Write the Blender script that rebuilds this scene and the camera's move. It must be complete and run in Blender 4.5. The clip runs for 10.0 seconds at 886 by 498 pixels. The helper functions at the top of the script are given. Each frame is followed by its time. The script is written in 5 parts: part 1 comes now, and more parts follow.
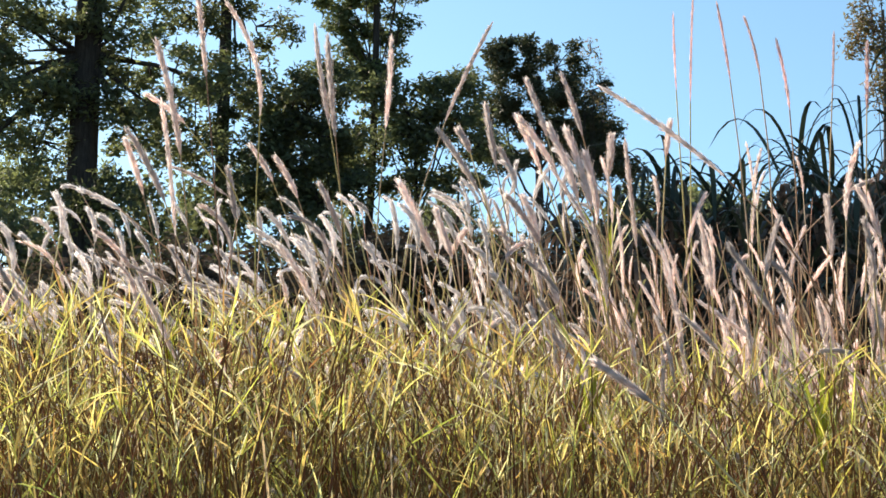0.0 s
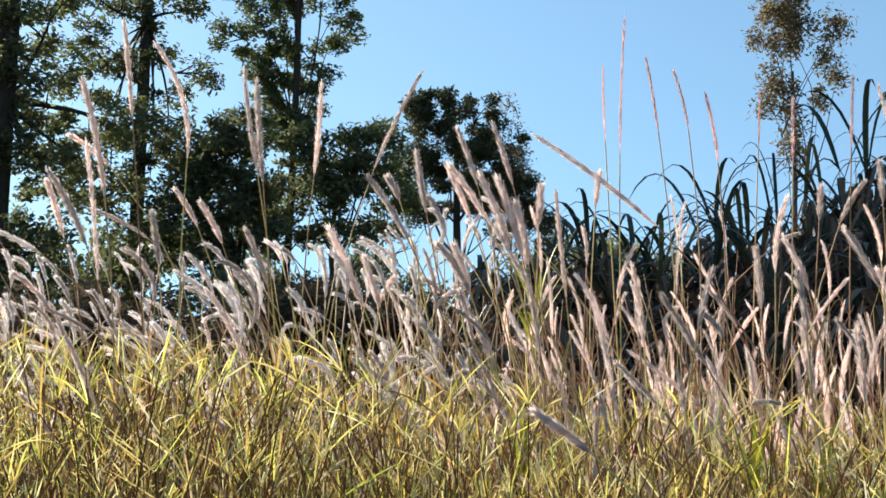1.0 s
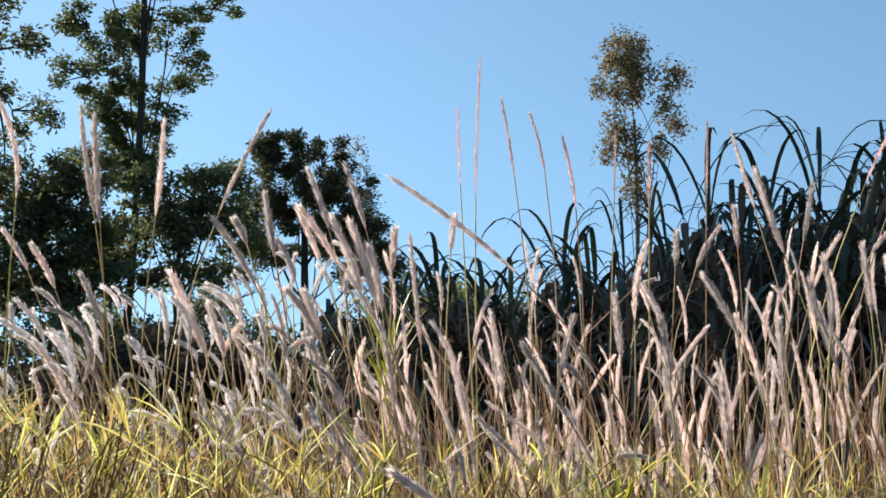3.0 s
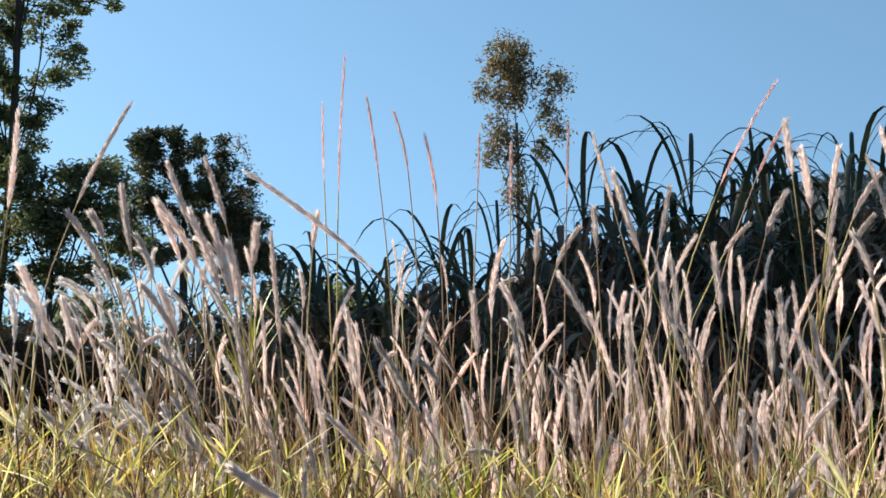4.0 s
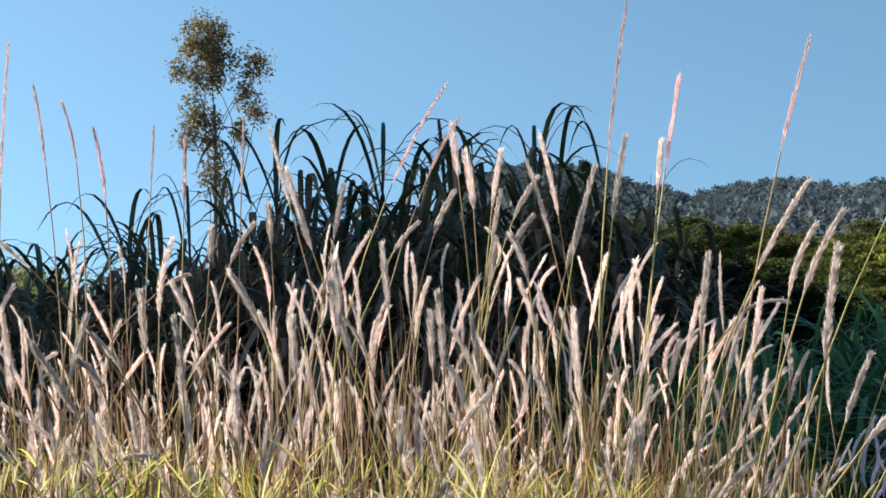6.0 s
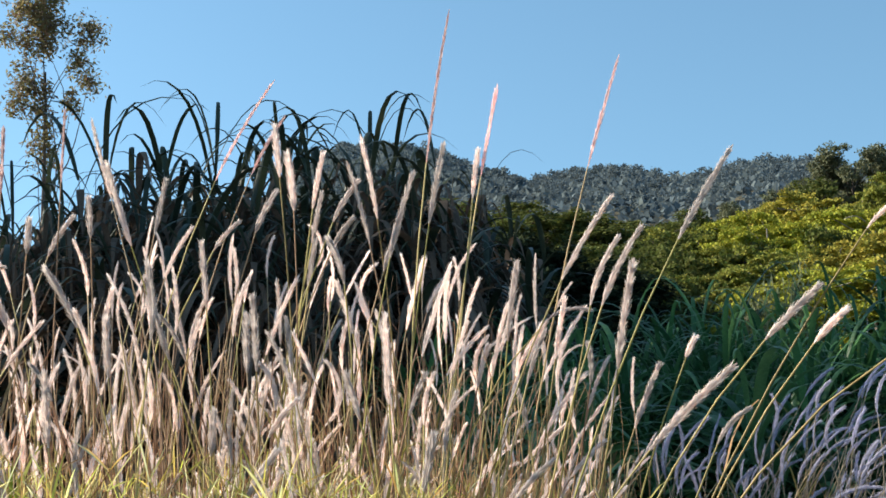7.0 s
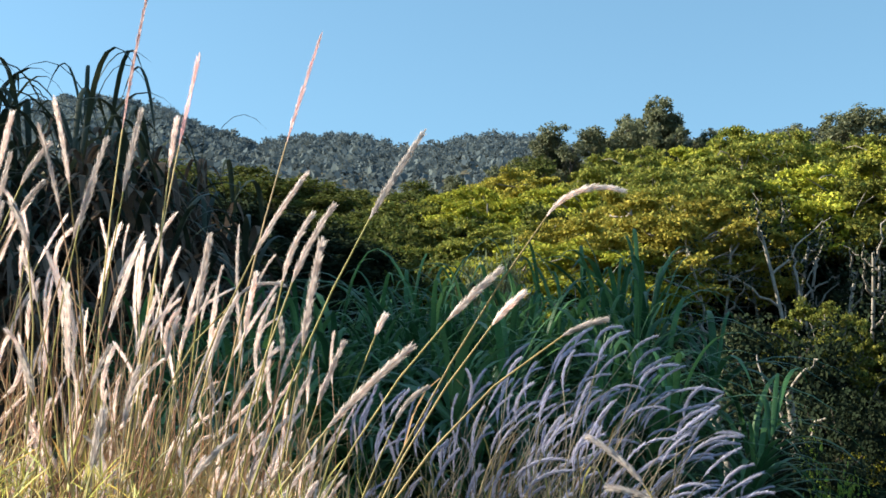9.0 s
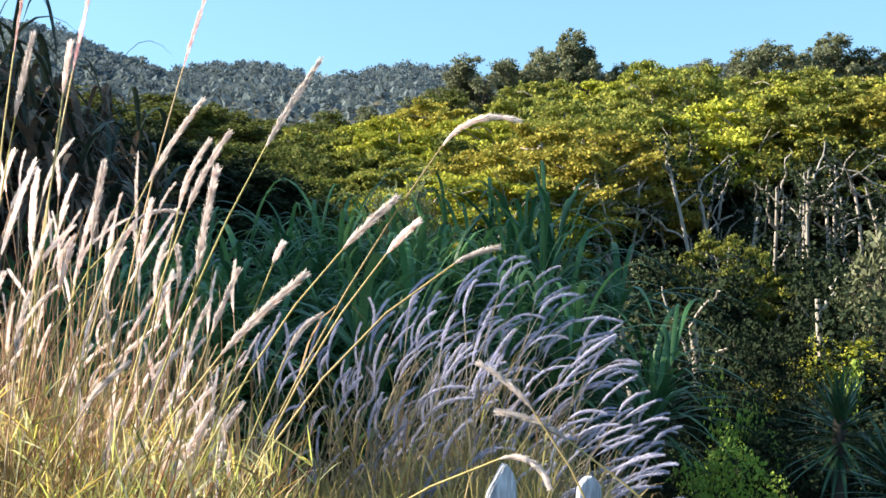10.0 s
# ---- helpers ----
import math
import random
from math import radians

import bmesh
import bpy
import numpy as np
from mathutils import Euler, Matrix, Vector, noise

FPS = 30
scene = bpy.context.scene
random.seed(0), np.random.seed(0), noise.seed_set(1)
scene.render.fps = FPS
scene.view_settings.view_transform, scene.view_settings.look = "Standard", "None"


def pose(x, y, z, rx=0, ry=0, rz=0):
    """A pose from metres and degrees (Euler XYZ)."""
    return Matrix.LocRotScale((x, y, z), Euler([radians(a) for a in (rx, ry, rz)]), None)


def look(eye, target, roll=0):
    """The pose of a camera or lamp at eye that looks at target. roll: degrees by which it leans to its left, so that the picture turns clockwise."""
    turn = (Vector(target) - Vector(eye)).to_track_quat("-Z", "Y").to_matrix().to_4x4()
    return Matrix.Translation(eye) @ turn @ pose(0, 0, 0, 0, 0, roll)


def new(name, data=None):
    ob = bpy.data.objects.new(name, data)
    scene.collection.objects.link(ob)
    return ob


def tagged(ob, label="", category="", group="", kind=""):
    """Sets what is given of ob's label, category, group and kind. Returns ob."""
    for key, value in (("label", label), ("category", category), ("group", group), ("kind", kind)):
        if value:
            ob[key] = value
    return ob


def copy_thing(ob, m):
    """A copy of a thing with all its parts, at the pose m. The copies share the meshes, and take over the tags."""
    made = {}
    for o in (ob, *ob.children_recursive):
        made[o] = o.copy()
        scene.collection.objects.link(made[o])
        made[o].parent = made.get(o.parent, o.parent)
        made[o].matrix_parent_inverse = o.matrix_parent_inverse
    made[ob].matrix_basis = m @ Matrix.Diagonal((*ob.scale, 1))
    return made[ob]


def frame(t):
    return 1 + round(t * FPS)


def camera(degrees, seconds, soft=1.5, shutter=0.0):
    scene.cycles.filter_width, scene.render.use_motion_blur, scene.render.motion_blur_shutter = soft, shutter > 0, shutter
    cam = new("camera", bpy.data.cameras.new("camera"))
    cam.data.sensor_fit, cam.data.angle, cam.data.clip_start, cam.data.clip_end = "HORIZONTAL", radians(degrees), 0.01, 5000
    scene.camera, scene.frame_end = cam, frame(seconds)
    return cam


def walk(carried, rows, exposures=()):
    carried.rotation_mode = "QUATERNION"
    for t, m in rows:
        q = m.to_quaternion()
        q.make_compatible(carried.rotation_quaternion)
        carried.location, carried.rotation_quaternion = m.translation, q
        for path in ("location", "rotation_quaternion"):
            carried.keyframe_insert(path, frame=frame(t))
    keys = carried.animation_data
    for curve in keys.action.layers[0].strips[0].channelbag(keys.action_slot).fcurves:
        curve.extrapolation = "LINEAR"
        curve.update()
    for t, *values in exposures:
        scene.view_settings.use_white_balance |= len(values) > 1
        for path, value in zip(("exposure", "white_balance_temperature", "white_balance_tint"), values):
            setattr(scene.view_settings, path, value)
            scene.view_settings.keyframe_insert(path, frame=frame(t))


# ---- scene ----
cam = camera(38.0, 10.0, soft=1.6)
PATH = [
    (0.0, pose(0.041, -0.043, 1.607, 0, 0, 3.73) @ pose(0, 0, 0, 93.65) @ pose(0, 0, 0, 0, 0, 0.38)),
    (0.5, pose(0.042, -0.040, 1.607, 0, 0, 1.85) @ pose(0, 0, 0, 94.67) @ pose(0, 0, 0, 0, 0, 1.07)),
    (1.0, pose(-0.000, 0.000, 1.600, 0, 0, 0.00) @ pose(0, 0, 0, 95.98) @ pose(0, 0, 0, 0, 0, 0.79)),
    (1.5, pose(-0.029, 0.073, 1.614, 0, 0, -1.90) @ pose(0, 0, 0, 97.04) @ pose(0, 0, 0, 0, 0, 0.78)),
    (2.0, pose(-0.036, 0.148, 1.624, 0, 0, -3.37) @ pose(0, 0, 0, 97.66) @ pose(0, 0, 0, 0, 0, 0.36)),
    (3.5, pose(0.025, 0.150, 1.624, 0, 0, -9.13) @ pose(0, 0, 0, 98.04) @ pose(0, 0, 0, 0, 0, 0.16)),
    (4.0, pose(0.060, 0.145, 1.614, 0, 0, -12.01) @ pose(0, 0, 0, 98.02) @ pose(0, 0, 0, 0, 0, 0.03)),
    (4.5, pose(0.090, 0.140, 1.601, 0, 0, -15.13) @ pose(0, 0, 0, 97.95) @ pose(0, 0, 0, 0, 0, -0.31)),
    (5.0, pose(0.112, 0.130, 1.606, 0, 0, -17.92) @ pose(0, 0, 0, 97.83) @ pose(0, 0, 0, 0, 0, -0.49)),
    (5.5, pose(0.122, 0.115, 1.625, 0, 0, -21.74) @ pose(0, 0, 0, 97.51) @ pose(0, 0, 0, 0, 0, -1.03)),
    (6.0, pose(0.125, 0.095, 1.650, 0, 0, -25.41) @ pose(0, 0, 0, 97.10) @ pose(0, 0, 0, 0, 0, -1.40)),
    (7.5, pose(0.131, -0.044, 1.722, 0, 0, -36.13) @ pose(0, 0, 0, 95.54) @ pose(0, 0, 0, 0, 0, -0.42)),
    (8.0, pose(0.157, -0.044, 1.727, 0, 0, -39.31) @ pose(0, 0, 0, 95.15) @ pose(0, 0, 0, 0, 0, -0.29)),
    (8.5, pose(0.172, -0.063, 1.730, 0, 0, -42.10) @ pose(0, 0, 0, 94.74) @ pose(0, 0, 0, 0, 0, 0.12)),
    (9.0, pose(0.188, -0.075, 1.729, 0, 0, -44.78) @ pose(0, 0, 0, 94.45) @ pose(0, 0, 0, 0, 0, 0.27)),
    (9.5, pose(0.197, -0.095, 1.727, 0, 0, -47.04) @ pose(0, 0, 0, 93.40) @ pose(0, 0, 0, 0, 0, 0.31)),
    (10.0, pose(0.203, -0.115, 1.721, 0, 0, -48.68) @ pose(0, 0, 0, 91.43) @ pose(0, 0, 0, 0, 0, 0.45)),
]
walk(cam, PATH, exposures=[(0.0, 0.98, 6750, 11), (1.0, 0.84, 6650, 11), (2.0, 0.75, 6550, 11), (5.0, 0.74, 6500, 8), (7.0, 0.96, 6500, 6), (8.5, 1.05, 6550, 5), (9.0, 1.17, 6600, 4), (9.5, 1.38, 6600, 2), (10.0, 1.63, 6600, 7)])

# ---- daylight: sun ahead and to one side, beyond the tall trees ----
SUN_BEARING, SUN_HEIGHT = 42.0, 27.0
world = bpy.data.worlds.new("sky")
scene.world = world
world.use_nodes = True
wn = world.node_tree.nodes
sky = wn.new("ShaderNodeTexSky")
sky.sky_type = "NISHITA"
sky.sun_disc = False
# a clear dry horizon: the sky is read somewhat higher up than it stands
way = wn.new("ShaderNodeTexCoord")
lift = wn.new("ShaderNodeVectorMath")
lift.operation = "MULTIPLY_ADD"
lift.inputs[1].default_value, lift.inputs[2].default_value = (1, 1, 0.8), (0, 0, 0.22)
world.node_tree.links.new(way.outputs["Generated"], lift.inputs[0])
level = wn.new("ShaderNodeVectorMath")
level.operation = "NORMALIZE"
world.node_tree.links.new(lift.outputs[0], level.inputs[0])
world.node_tree.links.new(level.outputs[0], sky.inputs["Vector"])
sky.sun_elevation, sky.sun_rotation = radians(SUN_HEIGHT), radians(-SUN_BEARING)
sky.air_density, sky.dust_density, sky.ozone_density = 1.0, 0.2, 1.6
wn["Background"].inputs["Strength"].default_value = 0.112
clear = wn.new("ShaderNodeMix")
clear.data_type, clear.blend_type = "RGBA", "MULTIPLY"
clear.inputs["Factor"].default_value, clear.inputs["B"].default_value = 1.0, (0.87, 1.03, 1.0, 1)
world.node_tree.links.new(sky.outputs["Color"], clear.inputs["A"])
world.node_tree.links.new(clear.outputs["Result"], wn["Background"].inputs["Color"])
sun = new("sun", bpy.data.lights.new("sun", "SUN"))
sun.data.energy, sun.data.angle, sun.data.color = 5.0, radians(0.53), (1.0, 0.88, 0.73)
_b, _e = radians(SUN_BEARING), radians(SUN_HEIGHT)
sun.matrix_world = look((-40 * math.sin(_b), 40 * math.cos(_b), 40 * math.tan(_e)), (0, 0, 0))

# ---- materials ----
rng = np.random.default_rng(7)


def plant_material(name, colours, translucent=0.35, rough=0.6, tint=None, gloss=0.3, scale=9.0, fine=60.0):
    """Leaves and straw: colours spread over the pieces, mottled at two scales, letting light through."""
    m = bpy.data.materials.new(name)
    m.use_nodes = True
    n, l = m.node_tree.nodes, m.node_tree.links
    n.clear()
    out = n.new("ShaderNodeOutputMaterial")
    geo = n.new("ShaderNodeNewGeometry")
    info = n.new("ShaderNodeObjectInfo")
    add = n.new("ShaderNodeMath")
    add.operation = "ADD"
    l.new(geo.outputs["Random Per Island"], add.inputs[0])
    l.new(info.outputs["Random"], add.inputs[1])
    frac = n.new("ShaderNodeMath")
    frac.operation = "FRACT"
    l.new(add.outputs[0], frac.inputs[0])
    ramp = n.new("ShaderNodeValToRGB")
    while len(ramp.color_ramp.elements) < len(colours):
        ramp.color_ramp.elements.new(0.5)
    for i, c in enumerate(colours):
        ramp.color_ramp.elements[i].position = i / (len(colours) - 1)
        ramp.color_ramp.elements[i].color = (*c, 1)
    l.new(frac.outputs[0], ramp.inputs[0])
    coord = n.new("ShaderNodeTexCoord")
    big, small = n.new("ShaderNodeTexNoise"), n.new("ShaderNodeTexNoise")
    big.inputs["Scale"].default_value, small.inputs["Scale"].default_value = scale / 6, fine
    l.new(coord.outputs["Object"], big.inputs["Vector"])
    l.new(coord.outputs["Object"], small.inputs["Vector"])
    mix = n.new("ShaderNodeMath")
    mix.operation = "ADD"
    l.new(big.outputs["Fac"], mix.inputs[0])
    l.new(small.outputs["Fac"], mix.inputs[1])
    val = n.new("ShaderNodeMapRange")
    val.inputs["From Min"].default_value, val.inputs["From Max"].default_value = 0.6, 1.4
    val.inputs["To Min"].default_value, val.inputs["To Max"].default_value = 0.66, 1.34
    l.new(mix.outputs[0], val.inputs["Value"])
    whole = n.new("ShaderNodeMapRange")
    whole.inputs["To Min"].default_value, whole.inputs["To Max"].default_value = 0.78, 1.22
    l.new(info.outputs["Random"], whole.inputs["Value"])
    bright = n.new("ShaderNodeMath")
    bright.operation = "MULTIPLY"
    l.new(val.outputs[0], bright.inputs[0])
    l.new(whole.outputs[0], bright.inputs[1])
    hsv = n.new("ShaderNodeHueSaturation")
    l.new(bright.outputs[0], hsv.inputs["Value"])
    l.new(ramp.outputs["Color"], hsv.inputs["Color"])
    bsdf = n.new("ShaderNodeBsdfPrincipled")
    bsdf.inputs["Roughness"].default_value = rough
    bsdf.inputs["Specular IOR Level"].default_value = gloss
    l.new(hsv.outputs["Color"], bsdf.inputs["Base Color"])
    trans = n.new("ShaderNodeBsdfTranslucent")
    if tint:
        warm = n.new("ShaderNodeMix")
        warm.data_type, warm.blend_type = "RGBA", "MULTIPLY"
        warm.inputs["Factor"].default_value = 1.0
        warm.inputs["B"].default_value = (*tint, 1)
        l.new(hsv.outputs["Color"], warm.inputs["A"])
        l.new(warm.outputs["Result"], trans.inputs["Color"])
    else:
        l.new(hsv.outputs["Color"], trans.inputs["Color"])
    both = n.new("ShaderNodeMixShader")
    both.inputs[0].default_value = translucent
    l.new(bsdf.outputs[0], both.inputs[1])
    l.new(trans.outputs[0], both.inputs[2])
    l.new(both.outputs[0], out.inputs["Surface"])
    return m


def solid_material(name, low, high, rough=0.85, scale=6.0, fine=45.0, bump=0.4, stretch=(1, 1, 1)):
    """Bark, soil, wood: two noises over one another, with relief."""
    m = bpy.data.materials.new(name)
    m.use_nodes = True
    n, l = m.node_tree.nodes, m.node_tree.links
    bsdf = n["Principled BSDF"]
    coord = n.new("ShaderNodeTexCoord")
    mapping = n.new("ShaderNodeMapping")
    mapping.inputs["Scale"].default_value = stretch
    l.new(coord.outputs["Object"], mapping.inputs["Vector"])
    big, small = n.new("ShaderNodeTexNoise"), n.new("ShaderNodeTexNoise")
    for t, s in ((big, scale), (small, fine)):
        t.inputs["Scale"].default_value, t.inputs["Detail"].default_value = s, 6
        l.new(mapping.outputs[0], t.inputs["Vector"])
    mix = n.new("ShaderNodeMath")
    mix.operation = "MULTIPLY_ADD"
    mix.inputs[1].default_value = 0.5
    l.new(small.outputs["Fac"], mix.inputs[0])
    half = n.new("ShaderNodeMath")
    half.operation = "MULTIPLY"
    half.inputs[1].default_value = 0.5
    l.new(big.outputs["Fac"], half.inputs[0])
    l.new(half.outputs[0], mix.inputs[2])
    ramp = n.new("ShaderNodeValToRGB")
    ramp.color_ramp.elements[0].position, ramp.color_ramp.elements[1].position = 0.36, 0.64
    ramp.color_ramp.elements[0].color, ramp.color_ramp.elements[1].color = (*low, 1), (*high, 1)
    l.new(mix.outputs[0], ramp.inputs[0])
    l.new(ramp.outputs["Color"], bsdf.inputs["Base Color"])
    bsdf.inputs["Roughness"].default_value = rough
    bsdf.inputs["Specular IOR Level"].default_value = 0.2
    relief = n.new("ShaderNodeBump")
    relief.inputs["Strength"].default_value = bump
    l.new(mix.outputs[0], relief.inputs["Height"])
    l.new(relief.outputs[0], bsdf.inputs["Normal"])
    return m


FLUFF = plant_material("dry_seed_fluff", [(0.78, 0.686, 0.639), (0.818, 0.743, 0.705), (0.865, 0.808, 0.78), (0.771, 0.667, 0.62)], 0.65, 0.9, gloss=0.1)
# Whiter copy of the tan fluff: glow of light from behind put into colour.
FLUFF_BACKLIT = plant_material("backlit_seed_fluff", [(0.94, 0.9, 0.877), (0.97, 0.94, 0.928), (0.95, 0.91, 0.887)], 0.72, 0.9, gloss=0.1)
FLUFF_PINK = plant_material("young_pink_fluff", [(0.86, 0.68, 0.66), (0.88, 0.74, 0.72), (0.82, 0.62, 0.60)], 0.8, 0.9, gloss=0.1)
# Darker, bluer copy of the tan fluff: the clump's shade as colour.
FLUFF_SHADE = plant_material("shade_tinted_fluff", [(0.452, 0.437, 0.53), (0.56, 0.557, 0.669), (0.483, 0.462, 0.548)], 0.5, 0.9, gloss=0.1)
STRAW = plant_material("dry_grass_stem", [(0.36, 0.20, 0.12), (0.56, 0.41, 0.22), (0.54, 0.46, 0.15), (0.64, 0.50, 0.27), (0.44, 0.22, 0.13), (0.60, 0.46, 0.30)], 0.15, 0.6)
# Straw greyed down, shade in the colour, for the same clump.
STEM_SHADE = plant_material("shade_tinted_grass_stem", [(0.20, 0.16, 0.13), (0.28, 0.23, 0.17), (0.24, 0.20, 0.12)], 0.1, 0.6)
STEM_GREEN = plant_material("green_grass_stem", [(0.42, 0.37, 0.11), (0.52, 0.43, 0.17), (0.42, 0.29, 0.13), (0.46, 0.41, 0.12)], 0.2, 0.5)
BLADE = plant_material("low_grass_blade", [(0.125, 0.092, 0.041), (0.78, 0.738, 0.189), (0.946, 0.808, 0.351), (0.389, 0.198, 0.088), (0.668, 0.722, 0.149), (0.97, 0.97, 0.648), (0.153, 0.106, 0.041), (0.528, 0.596, 0.135), (0.97, 0.907, 0.486), (0.502, 0.297, 0.115), (0.807, 0.624, 0.203), (0.208, 0.156, 0.061)], 0.55, 0.5, tint=(1.03, 1.03, 0.85))
BROWN_STEM = plant_material("brown_grass_stem", [(0.275, 0.144, 0.081), (0.525, 0.324, 0.172), (0.375, 0.168, 0.092), (0.625, 0.456, 0.23)], 0.2, 0.6)
RUSSET = plant_material("russet_grass_stem", [(0.16, 0.06, 0.03), (0.30, 0.12, 0.05), (0.24, 0.15, 0.05), (0.10, 0.05, 0.03)], 0.1, 0.6)
DRY_BLADE = plant_material("dry_grass_blade", [(0.42, 0.30, 0.15), (0.64, 0.50, 0.30), (0.30, 0.16, 0.08), (0.50, 0.46, 0.14), (0.14, 0.09, 0.05)], 0.42, 0.6)
REED = plant_material("bright_reed_leaf", [(0.34, 0.40, 0.04), (0.46, 0.45, 0.06)], 0.45, 0.45)
# Leaf green taken far down, so the hedge's shade sits in the colour.
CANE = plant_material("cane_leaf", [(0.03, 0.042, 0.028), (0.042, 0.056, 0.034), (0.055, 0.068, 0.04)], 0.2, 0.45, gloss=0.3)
CANE_BLUE = plant_material("cane_leaf_bluish", [(0.032, 0.094, 0.04), (0.064, 0.166, 0.058), (0.127, 0.265, 0.098)], 0.35, 0.4, gloss=0.4)
CANE_OLD = plant_material("withered_cane_leaf", [(0.19, 0.14, 0.10), (0.14, 0.10, 0.075), (0.22, 0.16, 0.12), (0.12, 0.09, 0.07)], 0.15, 0.9, gloss=0.03)
CANE_STEM = plant_material("cane_stem", [(0.06, 0.06, 0.03), (0.10, 0.08, 0.04)], 0.0, 0.6)
LEAF_DARK = plant_material("dark_tree_leaf", [(0.12, 0.13, 0.09), (0.17, 0.19, 0.105), (0.23, 0.26, 0.125)], 0.5, 0.6, tint=(1.0, 1.05, 0.8), gloss=0.15)
LEAF_PINE = plant_material("needle_clump", [(0.065, 0.08, 0.045), (0.10, 0.125, 0.06), (0.13, 0.13, 0.075)], 0.3, 0.6)
LEAF_OLIVE = plant_material("sparse_olive_leaf", [(0.20, 0.15, 0.09), (0.24, 0.22, 0.08), (0.22, 0.14, 0.11)], 0.4, 0.6)
LEAF_TUFT = plant_material("sunlit_tuft_leaf", [(0.13, 0.16, 0.06), (0.18, 0.22, 0.09), (0.11, 0.14, 0.07)], 0.4, 0.6)
LEAF_YELLOW = plant_material("yellow_green_leaf", [(0.274, 0.318, 0.047), (0.4, 0.416, 0.055), (0.501, 0.453, 0.076), (0.206, 0.269, 0.047)], 0.2, 0.8, gloss=0.08)
LEAF_LIME = plant_material("olive_green_leaf", [(0.163, 0.202, 0.049), (0.257, 0.284, 0.059), (0.339, 0.314, 0.071), (0.136, 0.17, 0.047)], 0.2, 0.8, gloss=0.08)
LEAF_OLD = plant_material("bronze_green_leaf", [(0.257, 0.266, 0.055), (0.38, 0.341, 0.067), (0.476, 0.378, 0.077), (0.19, 0.215, 0.047)], 0.2, 0.8, gloss=0.08)
LEAF_MID = plant_material("mid_green_leaf", [(0.077, 0.104, 0.028), (0.132, 0.152, 0.036), (0.11, 0.114, 0.04)], 0.3, 0.7, gloss=0.1)
# Mid green brightened: sunlight on the dip shrubs is in this colour.
LEAF_SUNLIT = plant_material("sun_lightened_leaf", [(0.203, 0.324, 0.06), (0.297, 0.432, 0.072), (0.405, 0.486, 0.084), (0.149, 0.243, 0.048)], 0.35, 0.6, gloss=0.15)
LEAF_GREY = plant_material("grey_green_leaf", [(0.16, 0.19, 0.09), (0.21, 0.24, 0.12), (0.14, 0.17, 0.08)], 0.3, 0.6)
# Grey-blue base colour includes the distance haze over the hill.
LEAF_HAZED = plant_material("hazed_hill_leaf", [(0.12, 0.16, 0.185), (0.145, 0.185, 0.205), (0.175, 0.21, 0.21), (0.13, 0.17, 0.20)], 0.3, 0.95, gloss=0.0, scale=0.5, fine=0.8)
LEAF_DUSK = plant_material("dusky_leaf", [(0.10, 0.115, 0.06), (0.14, 0.155, 0.08), (0.18, 0.185, 0.105)], 0.25, 0.6)
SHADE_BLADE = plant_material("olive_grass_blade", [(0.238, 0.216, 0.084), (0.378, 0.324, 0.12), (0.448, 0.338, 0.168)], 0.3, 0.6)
LEAF_BROWN = plant_material("brown_scrub_leaf", [(0.09, 0.07, 0.05), (0.13, 0.095, 0.07), (0.08, 0.085, 0.05)], 0.2, 0.9, gloss=0.05)
# Near-black leaf colour stands in for the shade under and between trees.
LEAF_SHADE_DARK = plant_material("shade_darkened_leaf", [(0.018, 0.027, 0.018), (0.026, 0.039, 0.021), (0.035, 0.045, 0.025)], 0.1, 0.9, gloss=0.03)
YUCCA = plant_material("yucca_leaf", [(0.03, 0.08, 0.04), (0.05, 0.11, 0.045)], 0.15, 0.4, gloss=0.4)
BARK = solid_material("dark_bark", (0.03, 0.024, 0.02), (0.09, 0.075, 0.06), stretch=(4, 4, 0.6))
BARK_PALE = solid_material("pale_bark", (0.22, 0.19, 0.16), (0.46, 0.42, 0.37), stretch=(3, 3, 0.6))
BARK_TAN = solid_material("tan_bark", (0.09, 0.07, 0.055), (0.22, 0.17, 0.14), stretch=(3, 3, 0.6))
SOIL = solid_material("dry_soil", (0.06, 0.055, 0.03), (0.15, 0.125, 0.07), scale=0.5, fine=6.0)
PAINT = solid_material("weathered_white_paint", (0.28, 0.28, 0.32), (0.80, 0.79, 0.84), rough=0.6, scale=7, fine=30, bump=0.5, stretch=(6, 3, 0.6))


# ---- mesh building ----
def mesh_of(name, verts, faces, material, smooth=False):
    """A mesh from an (n, 3) array and a list of index arrays, each (m, 3) or (m, 4)."""
    me = bpy.data.meshes.new(name)
    verts = np.asarray(verts, dtype=np.float32).reshape(-1, 3)
    me.vertices.add(len(verts))
    me.vertices.foreach_set("co", verts.ravel())
    loops = np.concatenate([np.asarray(f).ravel() for f in faces]).astype(np.int32)
    sizes = np.concatenate([np.full(len(f), np.asarray(f).shape[1]) for f in faces])
    starts = np.concatenate([[0], np.cumsum(sizes)[:-1]]).astype(np.int32)
    me.loops.add(len(loops))
    me.loops.foreach_set("vertex_index", loops)
    me.polygons.add(len(sizes))
    me.polygons.foreach_set("loop_start", starts)
    if smooth:
        me.polygons.foreach_set("use_smooth", np.ones(len(sizes), dtype=bool))
    me.materials.append(material)
    me.update(calc_edges=True)
    me.validate()
    return me


def joined(pieces):
    """Arrays of several pieces (verts, faces) as one."""
    vs, fs, k = [], [], 0
    for v, f in pieces:
        v = np.asarray(v).reshape(-1, 3)
        vs.append(v)
        fs += [np.asarray(q) + k for q in f]
        k += len(v)
    return np.concatenate(vs), fs


